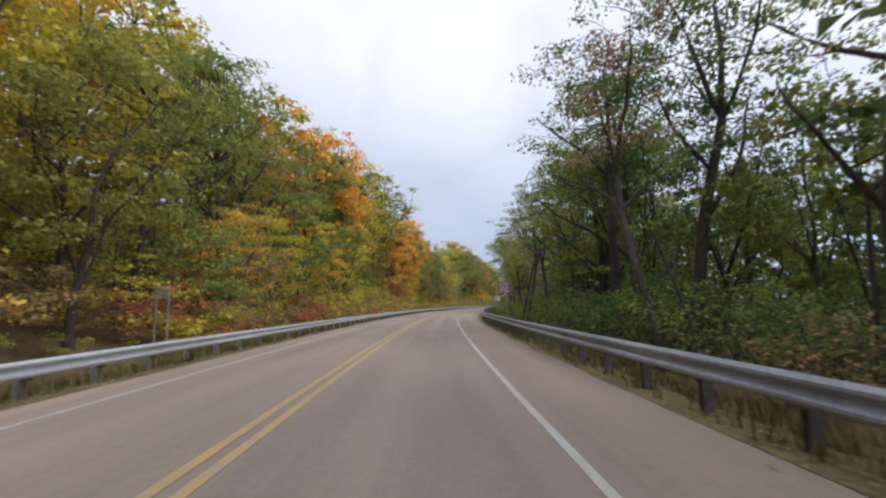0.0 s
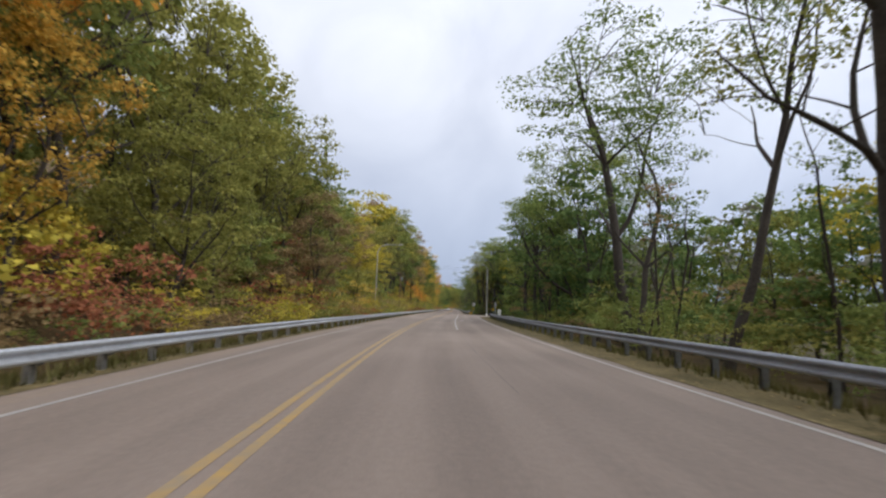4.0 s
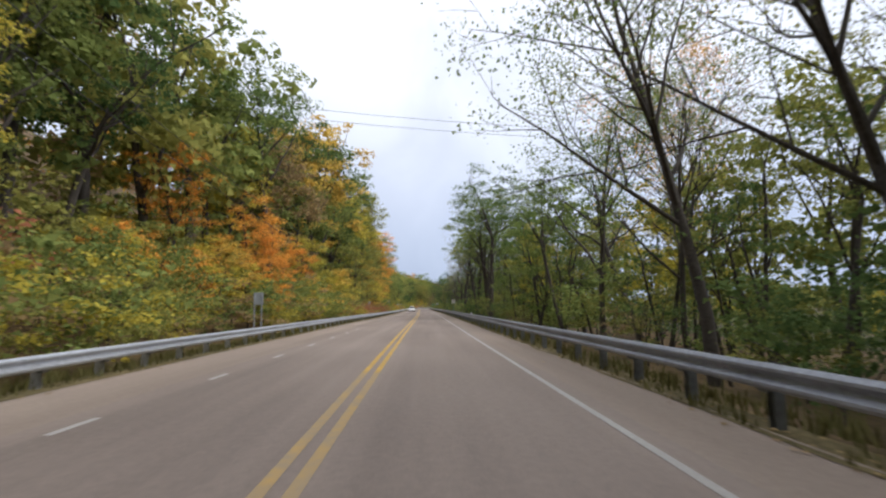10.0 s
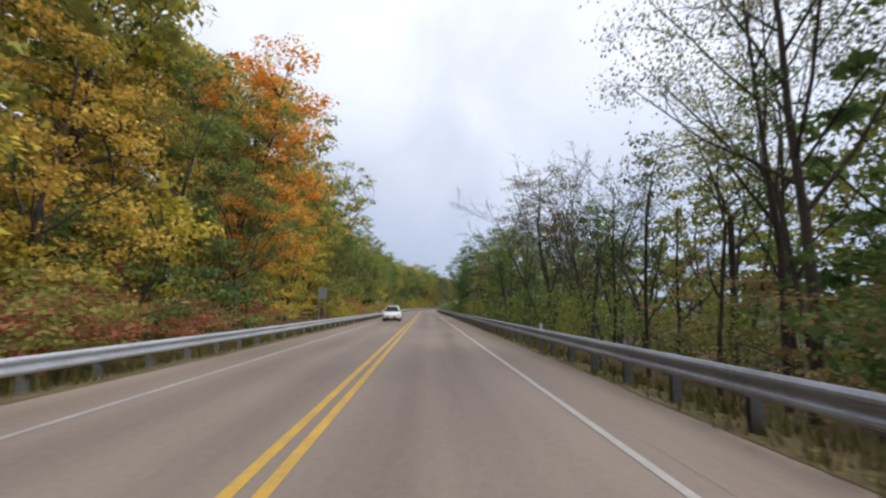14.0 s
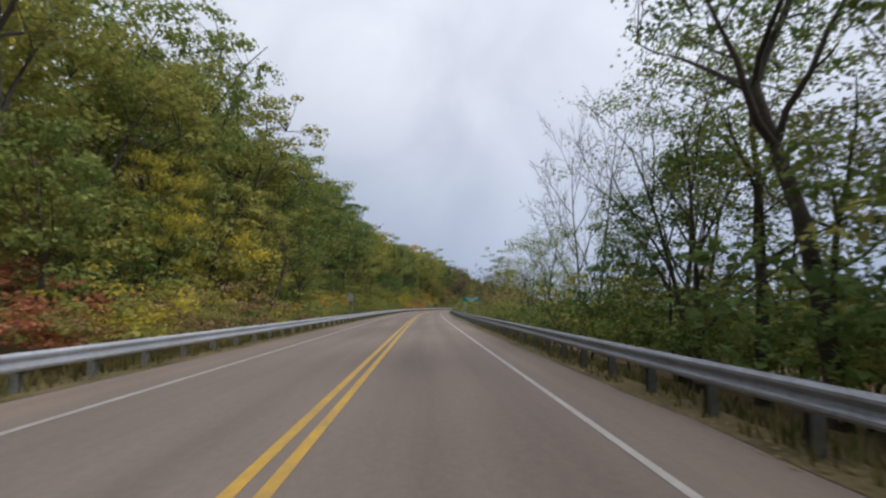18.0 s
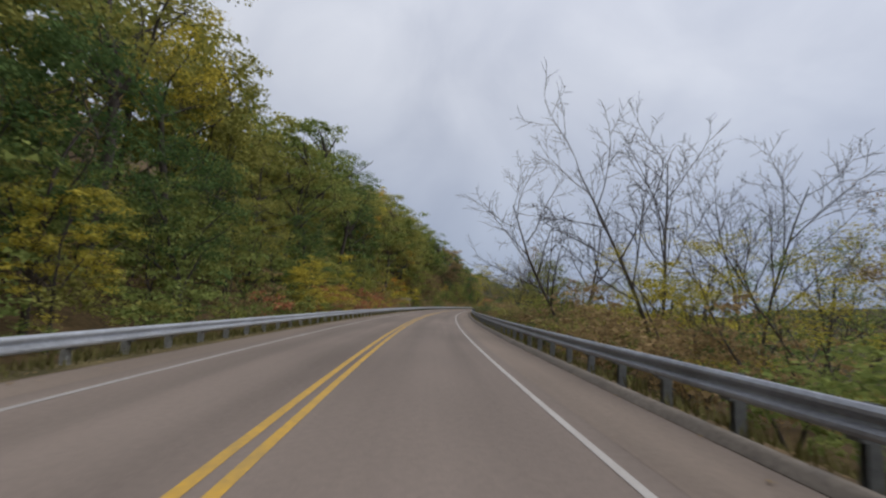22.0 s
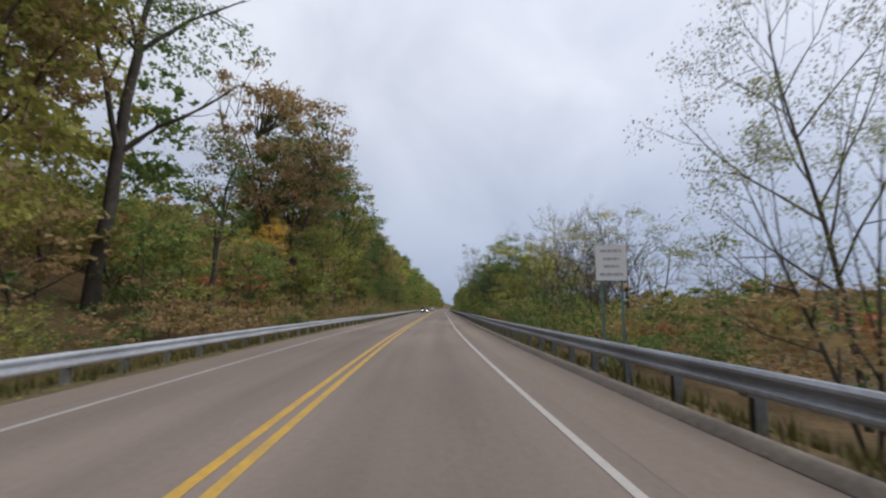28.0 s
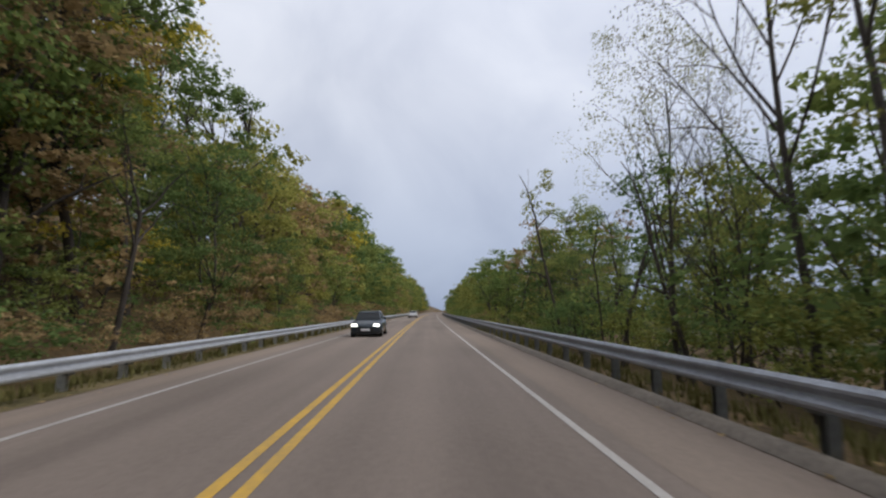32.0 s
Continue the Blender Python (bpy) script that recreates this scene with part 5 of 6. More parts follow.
def raise_woods():
    """The trees nearest to the road stand singly; the rest of the woods is joined."""
    rng = random.Random(11)
    limit = {"tree": 310, "shrub": 290}
    rank = {"tree": [], "shrub": []}
    for i, p in enumerate(PLANTED):
        c = "shrub" if p[0] in ("shrub", "brush", "scrub") else "tree"
        near = abs(p[2] - 1.8)
        if p[0] in ("mid", "back", "scrub", "sapling", "slender") or not (p[7] or 4 < p[1] < 838):
            near = 1e9
        elif p[7]:
            near = -1
        rank[c].append((near, i))
    single = set()
    for c in rank:
        single |= {i for d, i in sorted(rank[c])[:limit[c]] if d < 1e8}
    joined = {"hillside_woods": [], "riverside_woods": [], "undergrowth": []}
    names = list(LEAF)
    for i, (kind, s, o, hue, height, wide, turn, keep, lean) in enumerate(PLANTED):
        small = kind in ("shrub", "brush", "scrub")
        k = kind if i in single or (kind in ("big", "tall") and -17 < o < 11 and -6 < s < 842) else COARSE[kind]
        if k == "mid" and (o < -23 or o > (58 if 180 < s < 240 else 25) or not -20 < s < 870):
            k = "far"
        if small and kind != "scrub" and abs(o - 1.8) < 8.2 and -2 < s < 840:
            k = kind
        if k == "scrub" and (height < 2.3 or abs(o - 1.8) > 15 or not -5 < s < 845):
            k = "thicket"
        h0, rows = KINDS[k]
        wood, crown, wm, cm, twigs, tm = rows[rng.randrange(len(rows))]
        sc = height / h0
        m = Matrix.Translation(at(s, o, bank(s, o))) @ pose(0, 0, 0, *(lean or (0, 0)), rng.uniform(0, 360) if turn is None and not lean else (turn or math.degrees(heading(s)))) @ Matrix.Diagonal((sc * wide, sc * wide, sc, 1))
        if i in single:
            side = "on the hillside" if o < 0 else "by the river"
            e = thing("shrub" if small else "tree", m, (HUE[hue] + " " if crown else "grey ") + NOUN[k] + " " + side, "shrub" if small else "tree", "roadside woods")
            part("stem" if small else "trunk", wm, e)
            if cm:
                c = part("foliage" if small else "crown", cm, e)
                c.material_slots[0].link = "OBJECT"
                c.material_slots[0].material = LEAF[hue]
            if tm:
                tagged(part("twig_mass", tm, e), kind="stuff")
        else:
            joined["undergrowth" if small else "hillside_woods" if o < 0 else "riverside_woods"].append((wood, crown, twigs, np.array(m), names.index(hue) + 1))
    words = {"hillside_woods": "dense autumn hardwoods climbing the hillside behind the road", "riverside_woods": "mixed autumn woods on the low ground by the river",
             "undergrowth": "tangled shrubs and saplings under the trees"}
    for name, rows in joined.items():
        vv, tt, ii, n = [], [], [], 0
        for wood, crown, twigs, m, idx in rows:
            for geo, q in ((wood, 0), (crown, idx), (twigs, 0)):
                if geo is None or not len(geo[1]):
                    continue
                vv.append(geo[0] @ m[:3, :3].T + m[:3, 3])
                tt.append(geo[1] + n)
                ii.append(np.full(len(geo[1]), q))
                n += len(geo[0])
        ob = part(name, tri_mesh(name, np.concatenate(vv), np.concatenate(tt), [BARK] + [LEAF[k] for k in names], np.concatenate(ii)))
        tagged(ob, words[name], "woods" if name != "undergrowth" else "undergrowth", kind="stuff")


raise_woods()


# ---------------------------------------------------------------- far hills
def ridge(name, s0, s1, o, rise, depth, label, foot=-8):
    rng = random.Random(int(o))
    vs, fs = [], []
    n, m = 160, 11
    mean = radians(-15)
    for i in range(n + 1):
        s = s0 + (s1 - s0) * i / n
        for j in range(m):
            f = j / (m - 1)
            p = at(s, 110 if o > 0 else -110) + Vector((math.cos(mean), math.sin(mean), 0)) * (o - 110 + depth * f)
            z = foot + rise * math.sin(f * math.pi) * (0.85 + 0.2 * noise.noise((s * 0.004, o, 0))) + (rng.uniform(-2.5, 2.5) if j else 0)
            vs.append(Vector((p.x, p.y, z)))
    for i in range(n):
        for j in range(m - 1):
            q = i * m + j
            fs.append((q, q + 1, q + m + 1, q + m))
    return tagged(part(name, mesh_of(name, vs, fs, HILL)), label, "hill", kind="structure")


ridge("backdrop", -300, 1700, 420, 34, 300, "low wooded ridge across the river valley")

# ---------------------------------------------------------------- signs, poles and other roadside things
def plain(name, rgb, rough=0.5, metal=0.0, vary=0.12):
    return material(name, rgb, rough, metal, vary=vary, scale=1.5, fine=20)


SIGN_WHITE, SIGN_BLACK = plain("sign_white", (0.72, 0.71, 0.72)), plain("sign_black", (0.02, 0.02, 0.02))
SIGN_BROWN, SIGN_GREEN = plain("sign_brown", (0.115, 0.046, 0.026)), plain("sign_green", (0.012, 0.175, 0.135))
SIGN_RED, SIGN_YELLOW = plain("sign_red", (0.42, 0.05, 0.05)), plain("sign_yellow", (0.70, 0.42, 0.02))
SIGN_BACK = plain("sign_back", (0.36, 0.38, 0.41), 0.5, 0.4)
GREEN_POST = plain("green_post", (0.12, 0.19, 0.17), 0.6, 0.2, 0.3)
LAMP_STEEL = plain("lamp_steel", (0.47, 0.46, 0.43), 0.5, 0.3, 0.2)
WOOD_POLE = material("pole_wood", (0.20, 0.125, 0.07), 0.9, vary=0.35, scale=1.2, fine=12, bump=0.4)
WOOD_DARK = material("pole_dark", (0.035, 0.028, 0.024), 0.9, vary=0.4, scale=1.2, fine=12, bump=0.4)
WIRE = plain("wire", (0.03, 0.03, 0.03), 0.6)


def frame_at(s, o, turn=0.0, z=None):
    """A pose beside the road: x to the right, y along the road, z up."""
    g = bank(s, o) if z is None else z
    return Matrix.Translation(at(s, o, g)) @ pose(0, 0, 0, 0, 0, math.degrees(heading(s)) + turn)


def board(parent, name, w, h, z, mat, y=0.0, x=0.0, thick=0.012, label="", r=0.04):
    """A sheet with rounded corners, facing -y."""
    bm = bmesh.new()
    pts = []
    for cx, cz, a0 in ((w / 2 - r, h / 2 - r, 0), (-w / 2 + r, h / 2 - r, 90), (-w / 2 + r, -h / 2 + r, 180), (w / 2 - r, -h / 2 + r, 270)):
        for k in range(5):
            a = radians(a0 + k * 22.5)
            pts.append((x + cx + r * math.cos(a), y, z + cz + r * math.sin(a)))
    f = bm.faces.new([bm.verts.new(p) for p in pts])
    ex = bmesh.ops.extrude_face_region(bm, geom=[f])
    bmesh.ops.translate(bm, verts=[v for v in ex["geom"] if isinstance(v, bmesh.types.BMVert)], vec=(0, thick, 0))
    bmesh.ops.recalc_face_normals(bm, faces=bm.faces)
    return part_bm(name, bm, mat, parent, label)


def writing(parent, text, size, x, z, mat, y=-0.006, bold=0.0):
    cu = bpy.data.curves.new("text", "FONT")
    cu.body, cu.size, cu.align_x, cu.align_y, cu.offset, cu.extrude = text, size, "CENTER", "CENTER", bold, 0.002
    ob = new("text", cu)
    me = bpy.data.meshes.new_from_object(ob.evaluated_get(bpy.context.evaluated_depsgraph_get()))
    bpy.data.objects.remove(ob)
    me.materials.clear()
    me.materials.append(mat)
    t = part("lettering", me, parent)
    t.matrix_local = pose(x, y, z, 90, 0, 0)
    return t


def bars(parent, x0, x1, z, h, mat, seed, y=-0.004):
    """A line of writing that cannot be read: a row of short bars."""
    rng = random.Random(seed)
    bm = bmesh.new()
    x = x0
    while x < x1:
        w = min(rng.uniform(0.06, 0.2), x1 - x)
        box(bm, x, x + w, y, y + 0.003, z - h / 2, z + h / 2)
        x += w + 0.03
    return part_bm("lettering", bm, mat, parent)


def leg(parent, x, z0, z1, mat=GREEN_POST, y=0.035, name="post"):
    """A U-channel sign post."""
    bm = bmesh.new()
    box(bm, x - 0.04, x + 0.04, y - 0.004, y + 0.004, z0, z1)
    box(bm, x - 0.04, x - 0.034, y + 0.004, y + 0.04, z0, z1)
    box(bm, x + 0.034, x + 0.04, y + 0.004, y + 0.04, z0, z1)
    return part_bm(name, bm, mat, parent)


def ring(parent, name, r0, r1, z, mat, y=-0.008, n=28, x=0.0):
    bm = bmesh.new()
    vs = [[bm.verts.new((x + r * math.cos(6.2832 * k / n), yy, z + r * math.sin(6.2832 * k / n))) for k in range(n)] for r, yy in ((r0, y), (r1, y), (r1, y + 0.006), (r0, y + 0.006))]
    for a in range(4):
        for k in range(n):
            bm.faces.new((vs[a][k], vs[a][(k + 1) % n], vs[(a + 1) % 4][(k + 1) % n], vs[(a + 1) % 4][k]))
    bmesh.ops.recalc_face_normals(bm, faces=bm.faces)
    return part_bm(name, bm, mat, parent)


SIGN_DARK_RED = plain("sign_dark_red", (0.16, 0.025, 0.03), 0.5)


def no_parking(s, o, z, size=0.62, turn=0.0, low=None):
    g = bank(s, o)
    e = thing("no_parking_sign", frame_at(s, o, turn), "white no-parking sign on a green steel post", "road sign", "no-parking signs")
    board(e, "panel", size, size, z - g, SIGN_WHITE)
    leg(e, 0, -0.4, z - g + size * 0.4)
    writing(e, "P", size * 0.66, 0, z - g, SIGN_BLACK, bold=0.014)
    ring(e, "circle", size * 0.355, size * 0.405, z - g, SIGN_DARK_RED)
    bm = bmesh.new()
    box(bm, -size * 0.36, size * 0.36, -0.012, -0.009, -0.016, 0.016)
    bm.transform(Matrix.Translation((0, 0, z - g)) @ Matrix.Rotation(radians(45), 4, "Y"))
    part_bm("slash", bm, SIGN_DARK_RED, e)
    return e


no_parking(230.6, 7.45, 2.6)
no_parking(348.4, 6.7, 2.38)
no_parking(441.5, 6.85, 2.45)


def park_sign():
    s, o = 71.8, 10.2
    g = bank(s, o)
    e = thing("guide_sign", frame_at(s, o, -4), "brown guide sign with white lettering on two green posts", "road sign")
    z = 3.62 - g
    p = board(e, "panel", 2.06, 2.02, z, SIGN_BROWN, r=0.14)
    bm = bmesh.new()
    for x0, x1, z0, z1 in ((-0.93, 0.93, 0.93, 0.965), (-0.93, 0.93, -0.965, -0.93), (-0.985, -0.95, -0.9, 0.9), (0.95, 0.985, -0.9, 0.9)):
        box(bm, x0, x1, -0.004, 0.0, z + z0, z + z1)
    part_bm("border", bm, SIGN_WHITE, e)
    for text, dz, x in (("Minnesota", 0.68, 0), ("Interstate", 0.31, 0), ("State Park", -0.06, 0), ("OFFICE", -0.42, 0.16)):
        writing(e, text, 0.34, x, z + dz, SIGN_WHITE, bold=0.004)
    bm = bmesh.new()
    bm.faces.new([bm.verts.new(v) for v in ((-0.72, -0.006, z - 0.54), (-0.48, -0.006, z - 0.54), (-0.60, -0.006, z - 0.28))])
    part_bm("symbol", bm, SIGN_WHITE, e, "small white tent-shaped symbol")
    bm = bmesh.new()
    box(bm, -0.2, 0.12, -0.006, -0.002, z - 0.79, z - 0.71)
    bm.faces.new([bm.verts.new(v) for v in ((0.10, -0.006, z - 0.88), (0.32, -0.006, z - 0.75), (0.10, -0.006, z - 0.62))])
    part_bm("arrow", bm, SIGN_WHITE, e)
    leg(e, -0.55, -0.4, z + 0.8)
    leg(e, 0.6, -0.4, z + 0.8)
    return e


park_sign()
no_parking(70.6, 9.05, 2.25, 0.66)


def town_sign():
    s, o = 526.5, 8.3
    g = bank(s, o)
    e = thing("town_sign", frame_at(s, o, -3), "green town sign with white lettering on two steel posts", "road sign")
    board(e, "panel", 2.75, 0.74, 2.62 - g, SIGN_GREEN, r=0.05)
    writing(e, "Taylors Falls", 0.39, 0, 2.62 - g + 0.13, SIGN_WHITE, bold=0.006)
    bars(e, -0.45, 0.45, 2.62 - g - 0.24, 0.11, SIGN_WHITE, 4)
    leg(e, -0.95, -0.5, 2.95 - g, SIGN_BACK)
    leg(e, 0.95, -0.5, 2.95 - g, SIGN_BACK)
    return e


town_sign()


def white_notice():
    s, o = 715, 7.8
    g = bank(s, o)
    e = thing("notice_sign", frame_at(s, o, -4), "white notice board with rows of grey writing on green posts", "road sign")
    board(e, "panel", 0.98, 1.14, 2.9 - g, SIGN_WHITE, r=0.05)
    for k, (w, dz) in enumerate(((0.34, 0.38), (0.26, 0.12), (0.24, -0.12), (0.38, -0.38))):
        bars(e, -w, w, 2.9 - g + dz, 0.09, SIGN_BACK, 20 + k)
    leg(e, -0.3, -0.5, 3.2 - g)
    leg(e, 0.32, -0.5, 3.2 - g)
    return e


white_notice()


def sign_back(s, o, top, w, h, legs, label, mat=SIGN_BACK, extra=0.0):
    """A sign for the other direction, seen from behind."""
    g = bank(s, o)
    e = thing("sign_reverse", frame_at(s, o), label, "road sign", "signs facing the other way")
    board(e, "panel", w, h, top - g - h / 2, mat, y=0.04)
    if extra:
        board(e, "plate", w * 0.7, extra, top - g + extra / 2 + 0.03, mat, y=0.04)
    for x in legs:
        leg(e, x, -0.4, top - g, SIGN_BACK, y=0.0)
    return e


sign_back(20.8, -9.3, 2.5, 0.64, 0.55, (-0.27, 0.27), "grey back of a sign on two pale posts")
sign_back(287.2, -9.0, 2.5, 0.6, 0.75, (-0.22, 0.22), "grey back of a small sign on two posts")
sign_back(355.2, -9.65, 2.65, 0.66, 0.66, (0.0,), "grey back of a square sign on one post")
sign_back(404, -9.2, 3.4, 0.9, 1.1, (-0.3, 0.3), "grey back of a tall sign on two posts")
sign_back(454, -8.4, 2.75, 0.62, 0.62, (0.0,), "pale grey back of a square sign on one post")
sign_back(521.5, -9.9, 2.9, 0.85, 0.8, (-0.33, 0.33), "grey back of a route sign on two posts", extra=0.3)
sign_back(193.5, -10.4, 2.3, 0.3, 0.9, (0.0,), "narrow grey back of a marker on one post")


def wooden_board():
    s, o = 662.8, -10.6
    g = bank(s, o)
    e = thing("wooden_sign", frame_at(s, o), "weathered pale grey timber board on splayed posts beside the road", "road sign")
    pale = plain("weathered_wood", (0.40, 0.375, 0.37), 0.9, 0, 0.2)
    for k, (z0, z1) in enumerate(((2.08, 2.32), (2.34, 2.58))):
        bm = bmesh.new()
        box(bm, -1.2, 1.2, 0.06, 0.12, z0 - g, z1 - g, 0.012)
        part_bm("plank", bm, pale, e)
    bm = bmesh.new()
    box(bm, -1.0, 1.0, -0.02, 0.05, 1.96 - g, 2.05 - g, 0.01)
    part_bm("crosspiece", bm, pale, e)
    for x in (-0.95, 0.85):
        for y in (-0.55, 0.35):
            bm = bmesh.new()
            rod(bm, (x - 0.05 * y, y, -0.4), (x + 0.08, 0.0, 2.5 - g), 0.06, 0.055, 8)
            part_bm("post", bm, pale, e)
    return e


wooden_board()


def bent_tube(bm, pts, radii, n=10):
    vs, fs = [], []
    tube(vs, fs, [Vector(p) for p in pts], radii, n)
    bv = [bm.verts.new(v) for v in vs]
    for f in fs:
        bm.faces.new([bv[i] for i in f])
    return bm


def street_lamp(s, o, side, height, reach):
    """side -1: the arm reaches to the left of the pole."""
    e = thing("street_lamp", frame_at(s, o), "tall pale steel street lamp with a curved arm", "street lamp", "street lamps at the junction")
    bm = bmesh.new()
    box(bm, -0.22, 0.22, -0.22, 0.22, -0.3, 0.06, 0.02)
    part_bm("footing", bm, CONCRETE, e)
    bm = bmesh.new()
    bent_tube(bm, [(0, 0, 0.05), (0, 0, 0.55), (0, 0, 0.56)], [0.22, 0.17, 0.1], 12)
    part_bm("base", bm, LAMP_STEEL, e, smooth=True)
    pts, rr = [(0, 0, 0.5), (0, 0, 3), (0, 0, height - 1.9)], [0.115, 0.10, 0.08]
    for k in range(1, 8):
        a = radians(90 * k / 7)
        pts.append((side * 1.5 * (1 - math.cos(a)), 0, height - 1.9 + 1.75 * math.sin(a)))
        rr.append(0.08 - 0.004 * k)
    pts.append((side * reach, 0, height - 0.12))
    rr.append(0.04)
    bm = bmesh.new()
    bent_tube(bm, pts, rr, 10)
    part_bm("pole", bm, LAMP_STEEL, e, smooth=True)
    bm = bmesh.new()
    box(bm, -0.34, 0.34, -0.13, 0.13, -0.07, 0.07, 0.05)
    bm.transform(Matrix.Translation((side * (reach + 0.25), 0, height - 0.1)))
    part_bm("head", bm, LAMP_STEEL, e, "flat grey lamp head", smooth=True)
    return e


street_lamp(219.3, 10.2, -1, 12.4, 3.9)
street_lamp(189.0, -10.8, 1, 12.6, 3.9)


def utility_pole(s, o, top, mat, label, arm=True, can=False, lamp=False, lean=(0, 0)):
    g = bank(s, o)
    e = thing("utility_pole", frame_at(s, o) @ pose(0, 0, 0, lean[0], lean[1], 0), label, "utility pole", "utility poles on the hillside")
    h = top - g
    bm = bmesh.new()
    bent_tube(bm, [(0, 0, -0.5), (0, 0, h * 0.5), (0, 0, h), (0, 0, h + 0.01)], [0.165, 0.14, 0.115, 0.02], 10)
    part_bm("pole", bm, mat, e, smooth=True)
    if arm:
        bm = bmesh.new()
        box(bm, -0.9, 0.9, -0.2, -0.1, h - 0.5, h - 0.38, 0.01)
        part_bm("crossarm", bm, mat, e)
        for x in (-0.8, -0.35, 0.35, 0.8):
            bm = bmesh.new()
            bent_tube(bm, [(x, -0.15, h - 0.38), (x, -0.15, h - 0.3), (x, -0.15, h - 0.22), (x, -0.15, h - 0.21)], [0.03, 0.05, 0.035, 0.01], 8)
            part_bm("insulator", bm, SIGN_BACK, e)
    if can:
        bm = bmesh.new()
        bent_tube(bm, [(0.34, 0, h - 2.2), (0.34, 0, h - 2.19), (0.34, 0, h - 1.35), (0.34, 0, h - 1.3)], [0.05, 0.2, 0.2, 0.08], 12)
        part_bm("transformer", bm, SIGN_BACK, e, "grey transformer can", smooth=True)
    if lamp:
        bm = bmesh.new()
        bent_tube(bm, [(0.1, 0, h - 2.6), (0.9, 0, h - 2.4), (1.5, 0, h - 2.42)], [0.03, 0.03, 0.03], 8)
        box(bm, 1.4, 1.9, -0.1, 0.1, h - 2.5, h - 2.38, 0.03)
        part_bm("lamp_arm", bm, SIGN_BACK, e)
    return e


POLES = [(229.0, -11.6, 10.4, WOOD_POLE, True, True, False), (261.0, -11.9, 12.0, WOOD_DARK, True, False, True), (358.2, -11.5, 8.2, WOOD_DARK, True, False, False),
         (457, -13.0, 9.6, WOOD_POLE, False, False, False), (541, -13.4, 6.6, WOOD_POLE, False, False, False), (606, -12.5, 7.0, WOOD_POLE, False, False, False)]
for s, o, top, mat, arm, can, lamp in POLES:
    utility_pole(s, o, top, mat, "weathered brown wooden utility pole" if mat is WOOD_POLE else "dark tarred wooden utility pole", arm, can, lamp)


def cable(a, b, sag, label="thin black overhead cable"):
    a, b = Vector(a), Vector(b)
    bm = bmesh.new()
    pts = [a.lerp(b, k / 16) - Vector((0, 0, sag * 4 * (k / 16) * (1 - k / 16))) for k in range(17)]
    bent_tube(bm, pts, [0.018] * 17, 5)
    return tagged(part_bm("cable", bm, WIRE), label, "cable", "overhead cables")


for p, q in zip(POLES[:-1], POLES[1:]):
    for dz, dx in ((0.3, 0.35), (1.3, 0.0)):
        cable(at(p[0], p[1] + dx, p[2] - dz), at(q[0], q[1] + dx, q[2] - dz), 3.6 if p[0] == 457 else 0.8)
for dz in (0.0, 0.9):
    cable(at(296, -24, 20 - dz), at(299, 24, 17 - dz), 0.7)


def crash_cushion():
    s, o = 225.2, 6.66
    e = thing("crash_cushion", frame_at(s, o, z=0), "grey guardrail end box with a black and yellow striped face", "crash cushion")
    bm = bmesh.new()
    box(bm, -0.30, 0.30, 0.02, 0.75, 0.10, 0.74, 0.03)
    part_bm("box", bm, SIGN_BACK, e)
    bm = bmesh.new()
    box(bm, -0.37, 0.37, -0.01, 0.02, 0.10, 0.74)
    part_bm("face", bm, SIGN_YELLOW, e)
    for k in range(-4, 5):
        bm = bmesh.new()
        x = k * 0.19
        pts = []
        for z, sh in ((0.10, 0.0), (0.74, 0.52)):
            for dx in (-0.05, 0.05):
                pts.append((x + dx + sh - 0.31, z))
        quad = [pts[0], pts[1], pts[3], pts[2]]
        vs = [bm.verts.new((px, -0.0135, pz)) for px, pz in quad]
        bm.faces.new(vs)
        for lim, nx in ((0.37, 1), (-0.37, -1)):
            bmesh.ops.bisect_plane(bm, geom=bm.verts[:] + bm.edges[:] + bm.faces[:], plane_co=(lim, 0, 0), plane_no=(nx, 0, 0), clear_outer=True)
        if bm.faces:
            part_bm("stripe", bm, SIGN_BLACK, e)
        else:
            bm.free()
    for y in (0.35, 1.6):
        bm = bmesh.new()
        box(bm, -0.05, 0.05, y, y + 0.12, -0.4, 0.5)
        part_bm("post", bm, POST, e)
    bm = bmesh.new()
    box(bm, -0.06, 0.06, 0.75, 2.2, 0.45, 0.78, 0.03)
    part_bm("rail_end", bm, STEEL, e)
    return e


crash_cushion()


def object_marker(s, o, z):
    e = thing("object_marker", frame_at(s, o), "yellow marker plate with a black arrow on a steel post", "road sign", "guardrail end markers")
    board(e, "panel", 0.3, 0.46, z, SIGN_YELLOW, r=0.03)
    bm = bmesh.new()
    bm.faces.new([bm.verts.new(v) for v in ((-0.08, -0.004, z - 0.18), (0.08, -0.004, z - 0.18), (0.06, -0.004, z), (0.0, -0.004, z + 0.18), (-0.06, -0.004, z))])
    part_bm("arrow", bm, SIGN_BLACK, e)
    leg(e, 0, -0.3, z + 0.15)
    return e


object_marker(225.9, 7.25, 1.43)
object_marker(187.2, 9.6, 1.5)


def rail_end():
    e = thing("rail_terminal", frame_at(186.2, 9.1, z=0), "dark steel end terminal of the guardrail", "guardrail end")
    bm = bmesh.new()
    box(bm, -0.25, 0.20, -0.25, 0.1, 0.38, 0.86, 0.04)
    part_bm("head", bm, SIGN_BLACK, e)
    bm = bmesh.new()
    box(bm, 0.0, 0.12, -0.1, 0.0, -0.4, 0.5)
    part_bm("post", bm, POST, e)
    return e


rail_end()


